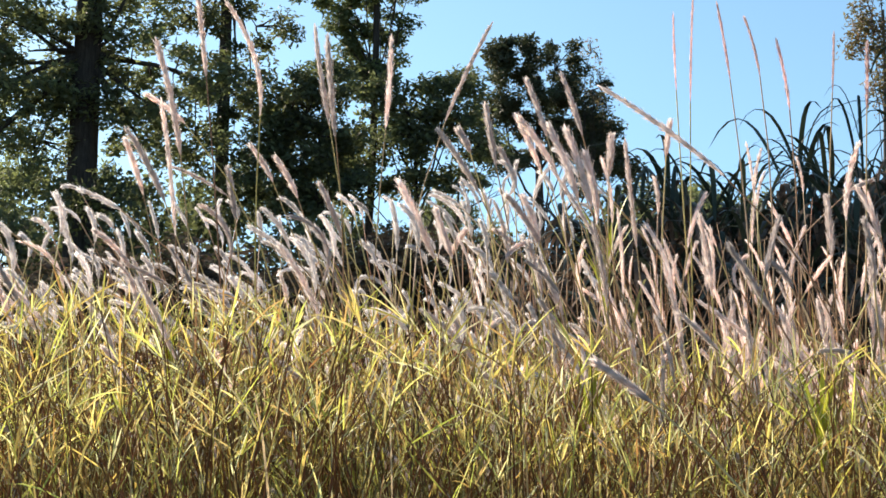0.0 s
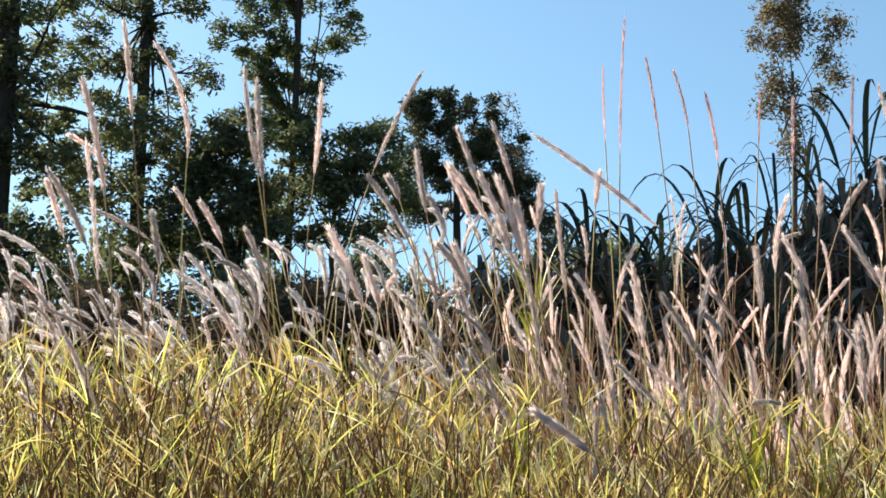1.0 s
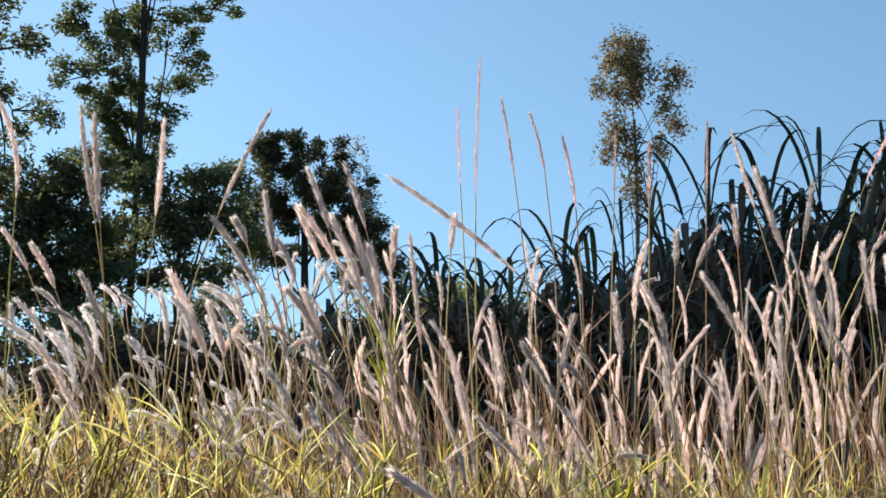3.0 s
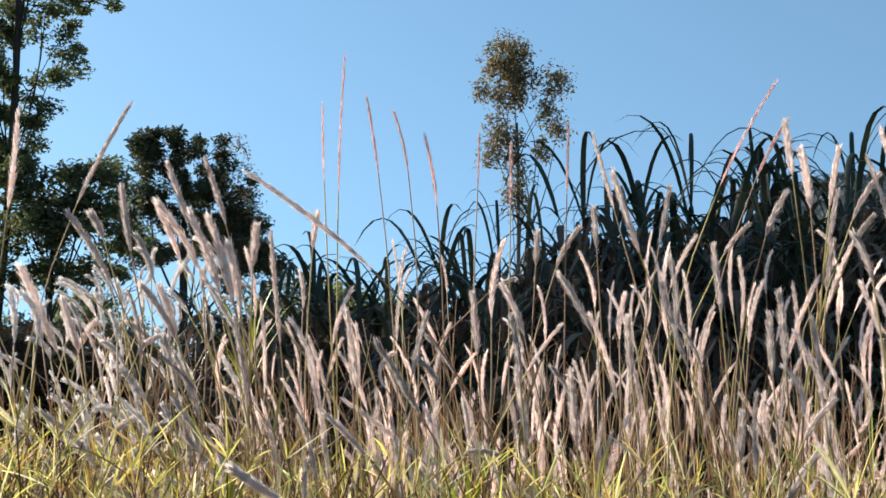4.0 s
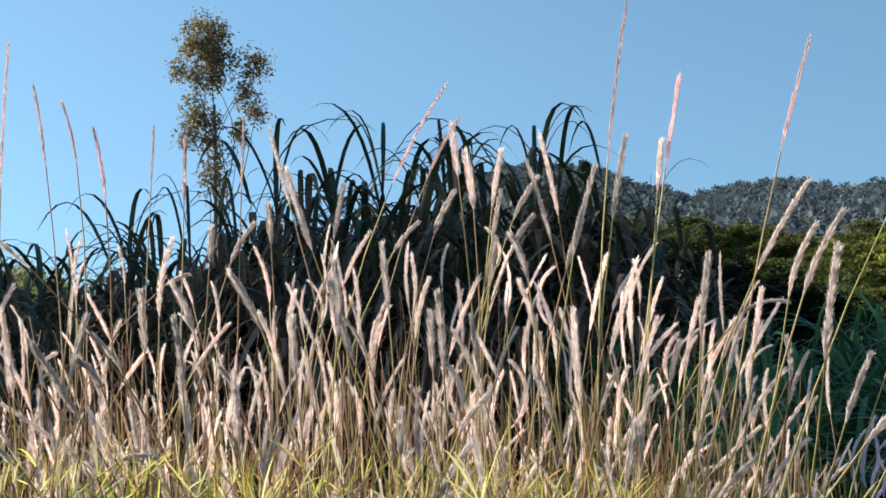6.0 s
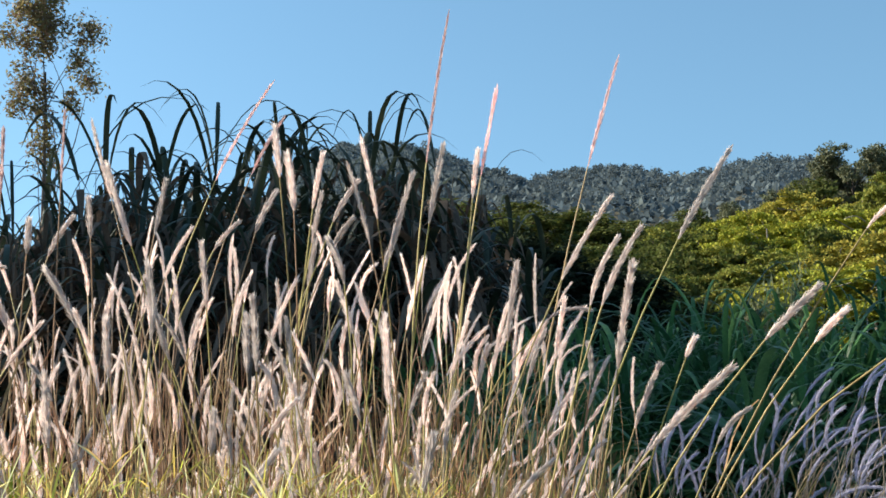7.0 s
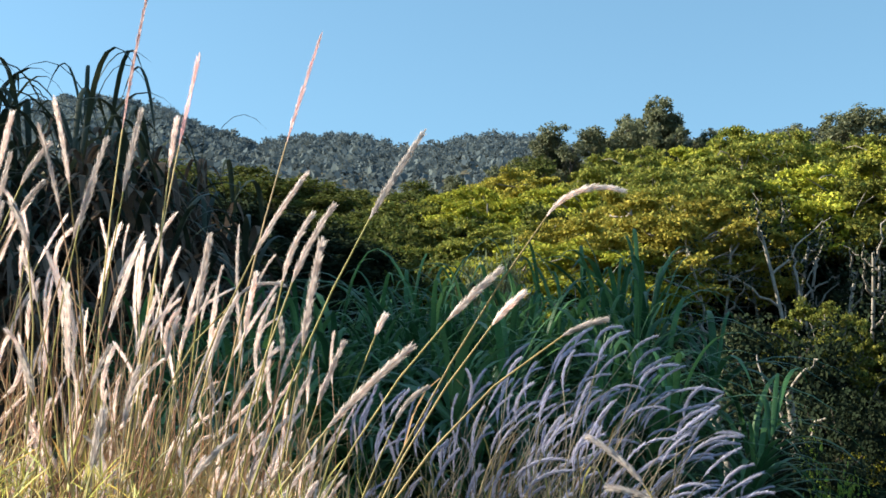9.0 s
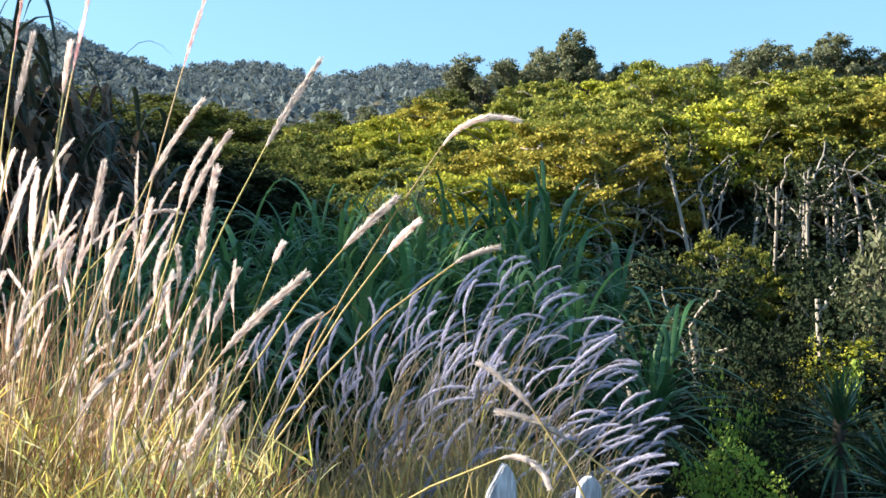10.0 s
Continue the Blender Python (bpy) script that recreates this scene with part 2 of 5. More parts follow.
def unit(v):
    v = np.asarray(v, dtype=float)
    return v / np.maximum(np.linalg.norm(v, axis=-1, keepdims=True), 1e-9)


def tubes(lines, radii, sides=5, cap=True):
    """Tubes along lines (n, s, 3) with radii (n, s) or (s,)."""
    lines = np.asarray(lines, dtype=float)
    n, s, _ = lines.shape
    radii = np.broadcast_to(radii, (n, s))
    t = unit(np.gradient(lines, axis=1))
    ref = np.where(np.abs(t[..., 2:3]) > 0.9, [1.0, 0.0, 0.0], [0.0, 0.0, 1.0])
    a = unit(np.cross(t, ref))
    for k in range(1, s):
        p = a[:, k - 1] - t[:, k] * np.sum(a[:, k - 1] * t[:, k], axis=1, keepdims=True)
        a[:, k] = unit(p)
    b = np.cross(t, a)
    ang = np.arange(sides) * 2 * math.pi / sides
    ring = a[:, :, None] * np.cos(ang)[:, None] + b[:, :, None] * np.sin(ang)[:, None]
    v = lines[:, :, None] + ring * radii[:, :, None, None]
    idx = np.arange(n * s * sides).reshape(n, s, sides)
    nxt = np.roll(idx, -1, axis=2)
    f = [np.stack([idx[:, :-1], nxt[:, :-1], nxt[:, 1:], idx[:, 1:]], -1).reshape(-1, 4)]
    if cap and sides == 4:
        f.append(idx[:, -1].reshape(-1, 4))
    return v.reshape(-1, 3), f


def blades(lines, sides, widths, fold=0.0):
    """Strap leaves along lines (n, s, 3); sides (n, 3) point across; widths (n, s) full width."""
    n, s, _ = lines.shape
    w = np.broadcast_to(widths, (n, s))[..., None] * 0.5
    side = np.broadcast_to(sides[:, None], (n, s, 3))
    if fold:
        t = unit(np.gradient(lines, axis=1))
        up = np.cross(side, t) * fold
        v = np.stack([lines - side * w + up * w, lines, lines + side * w + up * w], 2)
    else:
        v = np.stack([lines - side * w, lines + side * w], 2)
    k = v.shape[2]
    idx = np.arange(n * s * k).reshape(n, s, k)
    f = np.stack([idx[:, :-1, :-1], idx[:, :-1, 1:], idx[:, 1:, 1:], idx[:, 1:, :-1]], -1).reshape(-1, 4)
    return v.reshape(-1, 3), [f]


def leaves(at, along, normal, length, width):
    """Small pointed leaves: one kite each."""
    along = unit(along)
    across = unit(np.cross(along, normal))
    length, width = np.asarray(length)[:, None], np.asarray(width)[:, None]
    lift = unit(np.cross(across, along)) * length * 0.12
    v = np.stack([at, at + along * length * 0.45 + across * width * 0.5 + lift, at + along * length, at + along * length * 0.45 - across * width * 0.5 + lift], 1)
    return v.reshape(-1, 3), [np.arange(len(at) * 4).reshape(-1, 4)]


def bezier(p0, p1, p2, p3, s):
    u = np.linspace(0, 1, s)[:, None]
    p0, p1, p2, p3 = (np.asarray(p)[..., None, :] for p in (p0, p1, p2, p3))
    return (1 - u) ** 3 * p0 + 3 * (1 - u) ** 2 * u * p1 + 3 * (1 - u) * u * u * p2 + u ** 3 * p3


def part(name, me, parent, label=""):
    ob = new(name, me)
    ob.parent = parent
    return tagged(ob, label)


def thing(name, label, category, group="", kind="", at=(0, 0, 0)):
    ob = new(name)
    ob.empty_display_size = 0.2
    ob.location = at
    return tagged(ob, label, category, group, kind)


def polar(bearing, distance, z=0.0):
    """A place by its bearing (degrees, to the left of straight ahead) and distance from where the walk begins."""
    b = np.radians(bearing)
    return np.stack(np.broadcast_arrays(-np.sin(b) * distance, np.cos(b) * distance, z), -1)


EYE = 1.6


def height_at(elevation, distance):
    return EYE + distance * math.tan(radians(elevation))


# ---- ground ----
def smoothstep(a, b, x):
    u = np.clip((np.asarray(x, dtype=float) - a) / (b - a), 0, 1)
    return u * u * (3 - 2 * u)


def ground_z(x, y):
    """Level where the grass stands, a dip to one side, then a long wooded slope up to a ridge."""
    x, y = np.asarray(x, dtype=float), np.asarray(y, dtype=float)
    d = np.hypot(x, y)
    b = np.degrees(np.arctan2(-x, y))
    side = smoothstep(-14, -32, b) * smoothstep(-175, -150, b)
    dip = -3.2 * smoothstep(7, 22, d) * smoothstep(-36, -46, b) * smoothstep(-170, -120, b)
    ridge = 60 + 20 * np.exp(-((b + 27) / 5.0) ** 2) + 1.6 * np.sin(b * 0.9) + 0.4 * np.sin(b * 2.3 + 1)
    rise = np.clip((d - 26) / (370 - 26), 0, 1) * ridge * (1 - 0.6 * smoothstep(420, 1500, d))
    bumps = 0.06 * np.sin(x * 1.3 + 0.4) * np.sin(y * 1.1)
    return dip * (1 - smoothstep(60, 160, d)) + side * rise + bumps * smoothstep(1, 3, d)


def build_ground():
    rad = np.concatenate([[0.0], np.geomspace(0.8, 4000, 110)])
    ang = np.radians(np.arange(0, 360, 1.5))
    r, a = np.meshgrid(rad, ang, indexing="ij")
    x, y = -np.sin(a) * r, np.cos(a) * r
    v = np.stack([x, y, ground_z(x, y)], -1).reshape(-1, 3)
    idx = np.arange(v.shape[0]).reshape(r.shape)
    nxt = np.roll(idx, -1, axis=1)
    f = np.stack([idx[:-1], idx[1:], nxt[1:], nxt[:-1]], -1).reshape(-1, 4)
    ob = new("ground", mesh_of("ground", v, [f], SOIL, True))
    tagged(ob, "dry brown soil under the grass, rising to a wooded hill", "ground", kind="structure")


build_ground()

# ---- trees ----
def crown_points(blobs, clumps, per, spread, r):
    """Leaf places: clumps on the outer part of each blob, leaves round each clump. blobs: (centre, radii)."""
    pts, centres = [], []
    vol = np.array([np.prod(b[1]) ** (2 / 3) for b in blobs])
    share = np.maximum(1, np.round(clumps * vol / vol.sum())).astype(int)
    for (c, rad), k in zip(blobs, share):
        d = unit(r.normal(size=(k, 3)))
        cc = np.asarray(c) + d * np.asarray(rad) * (r.uniform(0.35, 1.0, (k, 1)) ** 0.6) * r.uniform(0.8, 1.12, (k, 1))
        centres.append(cc)
    centres = np.concatenate(centres)
    size = r.uniform(0.6, 1.3, (len(centres), 1, 1))
    ball_ = unit(r.normal(size=(len(centres), per, 3))) * r.uniform(0, 1, (len(centres), per, 1)) ** 0.45
    pts = centres[:, None] + ball_ * np.asarray(spread) * 1.75 * size
    return centres, pts.reshape(-1, 3)


def limb_line(a, b, r, s=7, wobble=0.12, rise=0.35):
    a, b = np.asarray(a, float), np.asarray(b, float)
    ln = np.linalg.norm(b - a)
    c1 = a + (b - a) * 0.33 + r.normal(size=3) * wobble * ln + [0, 0, -rise * 0.1 * ln]
    c2 = a + (b - a) * 0.7 + r.normal(size=3) * wobble * ln + [0, 0, rise * 0.15 * ln]
    return bezier(a, c1, c2, b, s)


def make_tree(name, label, blobs, trunk_top, trunk_r, leaf, bark, seed, clumps=120, per=60, spread=(0.35, 0.35, 0.22),
              leaf_len=0.16, leaf_wid=0.08, flat=0.3, droop=0.0, limbs=8, twigs=60, fork=0.35, lean=(0, 0), category="tree", group="", twig_r=0.012, wobble=0.12):
    """A tree at the origin: trunk, limbs that reach into the crown, and a crown of many small leaves."""
    r = np.random.default_rng(seed)
    root = thing(name, label, category, group)
    s = 10
    top = np.array([lean[0], lean[1], trunk_top])
    line = bezier((0, 0, -0.4), (r.normal() * 0.02 * trunk_top, r.normal() * 0.02 * trunk_top, trunk_top * 0.35), top * [0.7, 0.7, 0.7] + [r.normal() * 0.02 * trunk_top, r.normal() * 0.02 * trunk_top, 0], top, s)
    rad = np.linspace(1, 0.3, s) * trunk_r
    rad[0] *= 1.5
    part("trunk", mesh_of("trunk", *tubes(line[None], rad, 10), bark, True), root)
    centres, pts = crown_points(blobs, clumps, per, spread, r)
    # limbs
    targets = [np.asarray(b[0]) for b in blobs]
    while len(targets) < limbs:
        targets.append(centres[r.integers(len(centres))])
    starts = []
    for t in targets[:max(limbs, len(blobs))]:
        u = np.clip((t[2] / trunk_top) * r.uniform(0.55, 0.85), fork, 0.98)
        a = line[int(u * (s - 1))]
        ll = limb_line(a, t, r, wobble=wobble)
        lr = trunk_r * r.uniform(0.15, 0.28)
        part("limb", mesh_of("limb", *tubes(ll[None], np.linspace(lr, lr * 0.25, 7), 6), bark, True), root)
        starts.append(ll)
    starts = np.concatenate([q[2:] for q in starts])
    # twigs from the limbs to the clumps, in one mesh
    pick = centres[r.choice(len(centres), min(twigs, len(centres)), replace=False)]
    near = starts[np.argmin(np.linalg.norm(pick[:, None] - starts[None], axis=2), axis=1)]
    tl = np.stack([limb_line(a, b, r, 5, 0.15) for a, b in zip(near, pick)])
    tagged(part("twig_mass", mesh_of("twig_mass", *tubes(tl, np.linspace(twig_r * 2, twig_r * 0.6, 5), 4), bark), root), kind="stuff")
    n = len(pts)
    along = r.normal(size=(n, 3)) * [1, 1, 0.6] + [0, 0, -droop]
    normal = r.normal(size=(n, 3)) * flat + [0, 0, 0.6] if flat < 1 else r.normal(size=(n, 3)) * 0.6
    normal += unit(pts - np.repeat(centres, per, axis=0)) * 0.9
    k = r.uniform(0.6, 1.3, n)
    part("crown", mesh_of("crown", *leaves(pts, along, normal, leaf_len * k, leaf_wid * k), leaf), root)
    return root


def stand(ob, bearing, distance, turn=0.0, scale=1.0, z=None, tall=1.0):
    p = polar(bearing, distance)
    zz = float(ground_z(p[0], p[1])) if z is None else z
    m = pose(p[0], p[1], zz, 0, 0, turn) @ Matrix.Diagonal((scale, scale, scale * tall, 1))
    return m


def ball(bearing, elevation, tree_bearing, distance, r, base=0.0, depth=0.0):
    """A blob of a crown given by where it is seen from the start of the walk, relative to the tree's foot."""
    side = -math.tan(radians(bearing - tree_bearing)) * distance
    return ((side, depth, height_at(elevation, distance) - base), r)


def place(ob, bearing, distance):
    """Set a tree built facing the start of the walk at its bearing."""
    ob.matrix_basis = stand(ob, bearing, distance, turn=bearing)
    return ob


# tall trees towards the sun
B, D = 19.6, 26.0
g = lambda b, e, r, dep=0.0: ball(b, e, B, D, r, 0.0, dep)
place(make_tree("tall_tree", "tall dark tree with a thick straight trunk and loose crown", [
    g(22.5, 14, (1.8, 1.5, 1.2)), g(22.0, 9.5, (1.5, 1.4, 1.0)), g(17.5, 15.0, (1.3, 1.4, 1.2)), g(16.0, 11.5, (1.2, 1.3, 1.0), 0.6),
    # crown blobs past bearing 25 lie out of view, added to shade the clump
    g(14.0, 10.2, (0.9, 1.1, 0.9)), g(20, 21, (2.6, 2.4, 1.6)), g(27, 25, (2.2, 2.2, 1.8)), g(28.5, 29, (2.0, 2.2, 1.8)), g(26, 31, (2.0, 2.2, 1.6)), g(17, 25, (2.2, 2.2, 1.8)), g(23, 24, (2.4, 2.2, 1.6)), g(20, 29, (2.2, 2, 1.6)), g(18.5, 33, (2.0, 2, 1.6)), g(21.5, 36, (1.8, 1.8, 1.5)),
    g(24.5, 6, (1.2, 1.2, 0.9)), g(17, 8.0, (0.8, 0.9, 0.6)), g(21.8, 11.6, (1.2, 1.2, 0.9)), g(18.0, 12.6, (0.9, 1.0, 0.8)), g(24.0, 11.0, (1.0, 1.0, 0.9)), g(16.6, 9.6, (0.9, 1, 0.7)), g(18.4, 9.4, (0.8, 0.9, 0.6)), g(21.4, 7.2, (1.0, 1.0, 0.7)), g(23.2, 9.8, (1.1, 1.1, 0.9)), g(22.6, 12.8, (1.2, 1.2, 0.9)), g(20.9, 10.4, (0.8, 0.9, 0.7))],
    20.5, 0.36, LEAF_DARK, BARK, 11, clumps=700, per=115, limbs=15, twigs=300, spread=(0.2, 0.2, 0.14), leaf_len=0.14, leaf_wid=0.06, flat=0.8), B, D)
B, D = 13.6, 28.0
place(make_tree("tall_tree", "tall dark forked tree with leafy limbs", [
    g(16, 16.5, (1.3, 1.3, 1.0)), g(13.5, 18.5, (1.3, 1.3, 1.1)), g(12.0, 15.8, (0.7, 0.8, 0.5)), g(15.5, 13, (0.8, 1.0, 0.7)),
    g(13.0, 11, (0.9, 1.0, 0.8)), g(15.2, 10.2, (0.9, 1, 0.7)), g(12.1, 13.2, (0.9, 0.9, 0.6)), g(14.3, 14.6, (0.9, 1, 0.8)), g(14.6, 7.4, (1.0, 1.0, 0.7)), g(12.4, 9.2, (0.9, 1.0, 0.6)), g(14, 23, (2.0, 1.8, 1.5)), g(11.5, 21, (1.6, 1.5, 1.2)), g(15, 27, (1.8, 1.6, 1.5)), g(12.5, 31, (2.0, 1.8, 1.5)), g(14.5, 35, (1.8, 1.8, 1.5)), g(13, 8.6, (0.9, 1, 0.6))],
    20.5, 0.18, LEAF_DARK, BARK, 12, clumps=220, per=120, limbs=12, twigs=220, spread=(0.2, 0.2, 0.14), leaf_len=0.14, leaf_wid=0.06, flat=0.8, fork=0.45), B, D)
B, D = 7.6, 30.0
place(make_tree("tall_tree", "tall slender tree with sparse sunlit tufts of leaves", [
    g(7.4, 19.5, (1.5, 1.4, 0.9)), g(9.1, 17.0, (0.9, 0.9, 0.6)), g(7.4, 16.6, (0.9, 0.9, 0.7)), g(5.8, 17.2, (1.0, 1.0, 0.6)), g(3.8, 18.1, (0.7, 0.7, 0.4)), g(9.0, 14.8, (1.1, 0.9, 0.5)), g(6.6, 14.6, (1.1, 1.0, 0.5)), g(4.8, 15.7, (0.6, 0.7, 0.4)), g(7.6, 13.6, (0.8, 0.8, 0.6)), g(6.3, 12.0, (0.7, 0.7, 0.45)), g(7.4, 11.2, (0.8, 0.8, 0.5)), g(8.4, 11.6, (0.7, 0.7, 0.45)),
    g(8.6, 12.9, (0.9, 0.8, 0.5)), g(6.6, 13.2, (0.8, 0.8, 0.45)), g(7.9, 22.6, (2.0, 1.7, 1.3)), g(5.6, 21.2, (1.3, 1.2, 0.9)), g(7.2, 27, (1.5, 1.4, 1.2)), g(8.0, 31, (1.8, 1.6, 1.4)), g(6.8, 34.5, (1.5, 1.5, 1.3))],
    21.5, 0.11, LEAF_TUFT, BARK, 13, clumps=300, per=130, limbs=22, twigs=320, spread=(0.17, 0.17, 0.11), leaf_len=0.13, leaf_wid=0.06, flat=0.8), B, D)
# the darker trees below them
B, D = 9.0, 27.0
place(make_tree("dark_tree", "dark dense round-headed tree below the tall ones", [
    g(10.4, 10.2, (0.8, 0.9, 0.6)), g(9.0, 10.9, (0.7, 0.9, 0.5)), g(11.6, 8.8, (0.6, 0.9, 0.5)), g(9.8, 8.2, (1.1, 1.1, 0.7)), g(11.8, 6.9, (0.9, 1.1, 0.6)), g(8.3, 8.8, (0.6, 0.9, 0.5)), g(9.2, 6.6, (0.9, 0.9, 0.5)), g(7.7, 6.4, (0.6, 0.9, 0.35)), g(10.8, 5.6, (0.9, 0.9, 0.4))],
    4.6, 0.14, LEAF_DARK, BARK, 14, clumps=190, per=85, limbs=10, twigs=120, spread=(0.18, 0.18, 0.14), leaf_len=0.14, leaf_wid=0.065), B, D)
B, D = 4.9, 29.0
place(make_tree("dark_tree", "dark broad tree with gaps under its crown", [
    g(6.4, 10.4, (0.8, 1.0, 0.55)), g(5.2, 9.6, (0.7, 0.9, 0.5)), g(4.3, 10.7, (0.4, 0.7, 0.35)), g(3.0, 11.0, (0.5, 0.8, 0.45)), g(5.9, 8.3, (1.0, 1.0, 0.45)), g(3.2, 9.5, (0.8, 0.9, 0.5)), g(4.2, 8.4, (0.5, 0.8, 0.3)), g(2.2, 8.2, (0.6, 0.8, 0.35)), g(2.9, 6.9, (0.7, 0.8, 0.3)), g(7.6, 7.2, (0.7, 0.8, 0.4)), g(5.2, 6.6, (0.9, 0.8, 0.3))],
    5.6, 0.13, LEAF_DARK, BARK, 15, clumps=180, per=80, limbs=14, twigs=170, spread=(0.18, 0.18, 0.13), leaf_len=0.14, leaf_wid=0.065), B, D)
B, D = 3.4, 30.0
def dead_tree(label, tall, forks, seed):
    """A leafless tree: a thin trunk and forked branches that end in fine twigs."""
    r = np.random.default_rng(seed)
    root = thing("dead_tree", label, "tree")
    line = limb_line((0, 0, -0.3), (0.2, 0, tall), r, 10, 0.03)
    part("trunk", mesh_of("trunk", *tubes(line[None], np.linspace(0.07, 0.012, 10), 7), BARK, True), root)
    for k in range(forks):
        a = line[3 + k * 6 // forks]
        way_ = unit([r.choice([-1, 1]) * r.uniform(0.5, 1.0), r.normal() * 0.3, r.uniform(0.5, 1.1)])
        limb = limb_line(a, a + way_ * r.uniform(0.9, 1.7), r, 8, 0.08)
        branch = part("limb", mesh_of("limb", *tubes(limb[None], np.linspace(0.026, 0.008, 8), 5), BARK, True), root)
        for j in (3, 4, 5, 6):
            tip = limb[j] + unit(way_ + r.normal(size=3) * 0.5 + [0, 0, 0.3]) * r.uniform(0.35, 0.8)
            part("twig", mesh_of("twig", *tubes(limb_line(limb[j], tip, r, 5, 0.08)[None], np.linspace(0.012, 0.005, 5), 4), BARK), branch)
    return root


place(dead_tree("leafless forked branches of a dead tree", 6.3, 7, 16), B, D)
# round conifer-like tree
B, D = -0.6, 40.0
place(make_tree("round_tree", "dense round tree of dark needle clumps", [
    g(0.0, 12.2, (1.3, 1.2, 0.85)), g(1.3, 11.6, (0.9, 1.0, 0.75)), g(-1.3, 11.6, (1.1, 1.1, 0.8)), g(-0.2, 10.4, (1.8, 1.5, 0.9)), g(-2.4, 10.2, (1.0, 1.1, 0.8)),
    g(-3.1, 9.0, (0.8, 1.0, 0.8)), g(1.4, 9.6, (0.9, 1.0, 0.7)), g(-1.0, 8.4, (1.8, 1.4, 0.9)), g(-3.0, 7.4, (0.9, 1.0, 0.8)), g(0.9, 7.6, (1.0, 1, 0.6)), g(-3.9, 8.0, (0.8, 1.0, 0.7)), g(-2.2, 8.7, (1.1, 1.1, 0.7)), g(-4.2, 6.8, (0.7, 0.9, 0.6))],
    9.6, 0.22, LEAF_PINE, BARK, 17, clumps=170, per=210, limbs=10, twigs=60, spread=(0.2, 0.2, 0.16), leaf_len=0.15, leaf_wid=0.06, flat=1.0), B, D)
B, D = -3.0, 38.0
place(make_tree("twiggy_tree", "thin twiggy tree with few small leaves", [
    g(-2.9, 12.3, (0.35, 0.35, 0.5)), g(-3.3, 11.2, (0.35, 0.4, 0.5)), g(-2.6, 10.8, (0.4, 0.4, 0.5)), g(-3.6, 10.0, (0.4, 0.4, 0.5))],
    6.8, 0.06, LEAF_OLIVE, BARK, 18, clumps=50, per=9, limbs=8, twigs=46, spread=(0.12, 0.12, 0.12), leaf_len=0.10, leaf_wid=0.05, twig_r=0.008), B, D)
# lone slender tree
B, D = -15.4, 45.0
place(make_tree("lone_tree", "lone slender tree with a small ragged olive crown", [
    g(-15.1, 16.6, (0.92, 0.85, 0.61)), g(-14.7, 15.9, (0.85, 0.85, 0.49)), g(-15.6, 15.5, (0.85, 0.85, 0.55)), g(-17.2, 15.3, (0.55, 0.61, 0.51)), g(-13.9, 14.9, (0.51, 0.61, 0.22)), g(-15.0, 14.8, (0.73, 0.73, 0.61)),
    g(-17.3, 13.3, (0.37, 0.49, 0.43)), g(-16.7, 14.0, (0.37, 0.49, 0.49)), g(-14.5, 13.2, (0.43, 0.49, 0.73)), g(-14.3, 12.2, (0.37, 0.49, 0.61)), g(-15.1, 12.6, (0.43, 0.49, 0.85)), g(-16.5, 12.4, (0.30, 0.49, 0.49)), g(-15.5, 11.4, (0.4, 0.4, 0.6)), g(-15.3, 10.2, (0.45, 0.45, 0.7))],
    12.4, 0.13, LEAF_OLIVE, BARK_TAN, 19, clumps=360, per=19, limbs=14, twigs=230, spread=(0.2, 0.2, 0.22), leaf_len=0.17, leaf_wid=0.07, flat=1.0, droop=0.5), B, D)


def shrubs(name, label, leaf, spots, seed, group, leaf_len=0.075, leaf_wid=0.042, clumps=60, per=110, spread=0.14):
    """A few shapes of shrub, set at (bearing, distance, width, top elevation)."""
    kinds = []
    for i in range(3):
        r = np.random.default_rng(seed + i)
        blobs = [((r.uniform(-0.6, 0.6), r.uniform(-0.5, 0.5), z), (r.uniform(0.45, 0.7), 0.55, 0.4)) for z in (0.5, 0.8, 1.1, 1.5, 1.9)]
        kinds.append(make_tree(name, label, blobs, 1.5, 0.05, leaf, BARK, seed + i, clumps=clumps, per=per, spread=(spread, spread, spread * 0.8), leaf_len=leaf_len, leaf_wid=leaf_wid,
                               limbs=7, twigs=40, flat=0.7, group=group, category="shrub", twig_r=0.006))
    for i, (b, d, w, e) in enumerate(spots):
        base = kinds[i % 3]
        p = polar(b, d)
        z0 = float(ground_z(p[0], p[1]))
        h = (height_at(e, d) - z0) / 2.3
        m = pose(p[0], p[1], z0 - 0.1, 0, 0, (i * 77) % 360) @ Matrix.Diagonal((w / 1.3, w / 1.3, h, 1))
        if i < 3:
            base.matrix_basis = m
        else:
            c = copy_thing(base, Matrix.Identity(4))
            c.matrix_basis = m


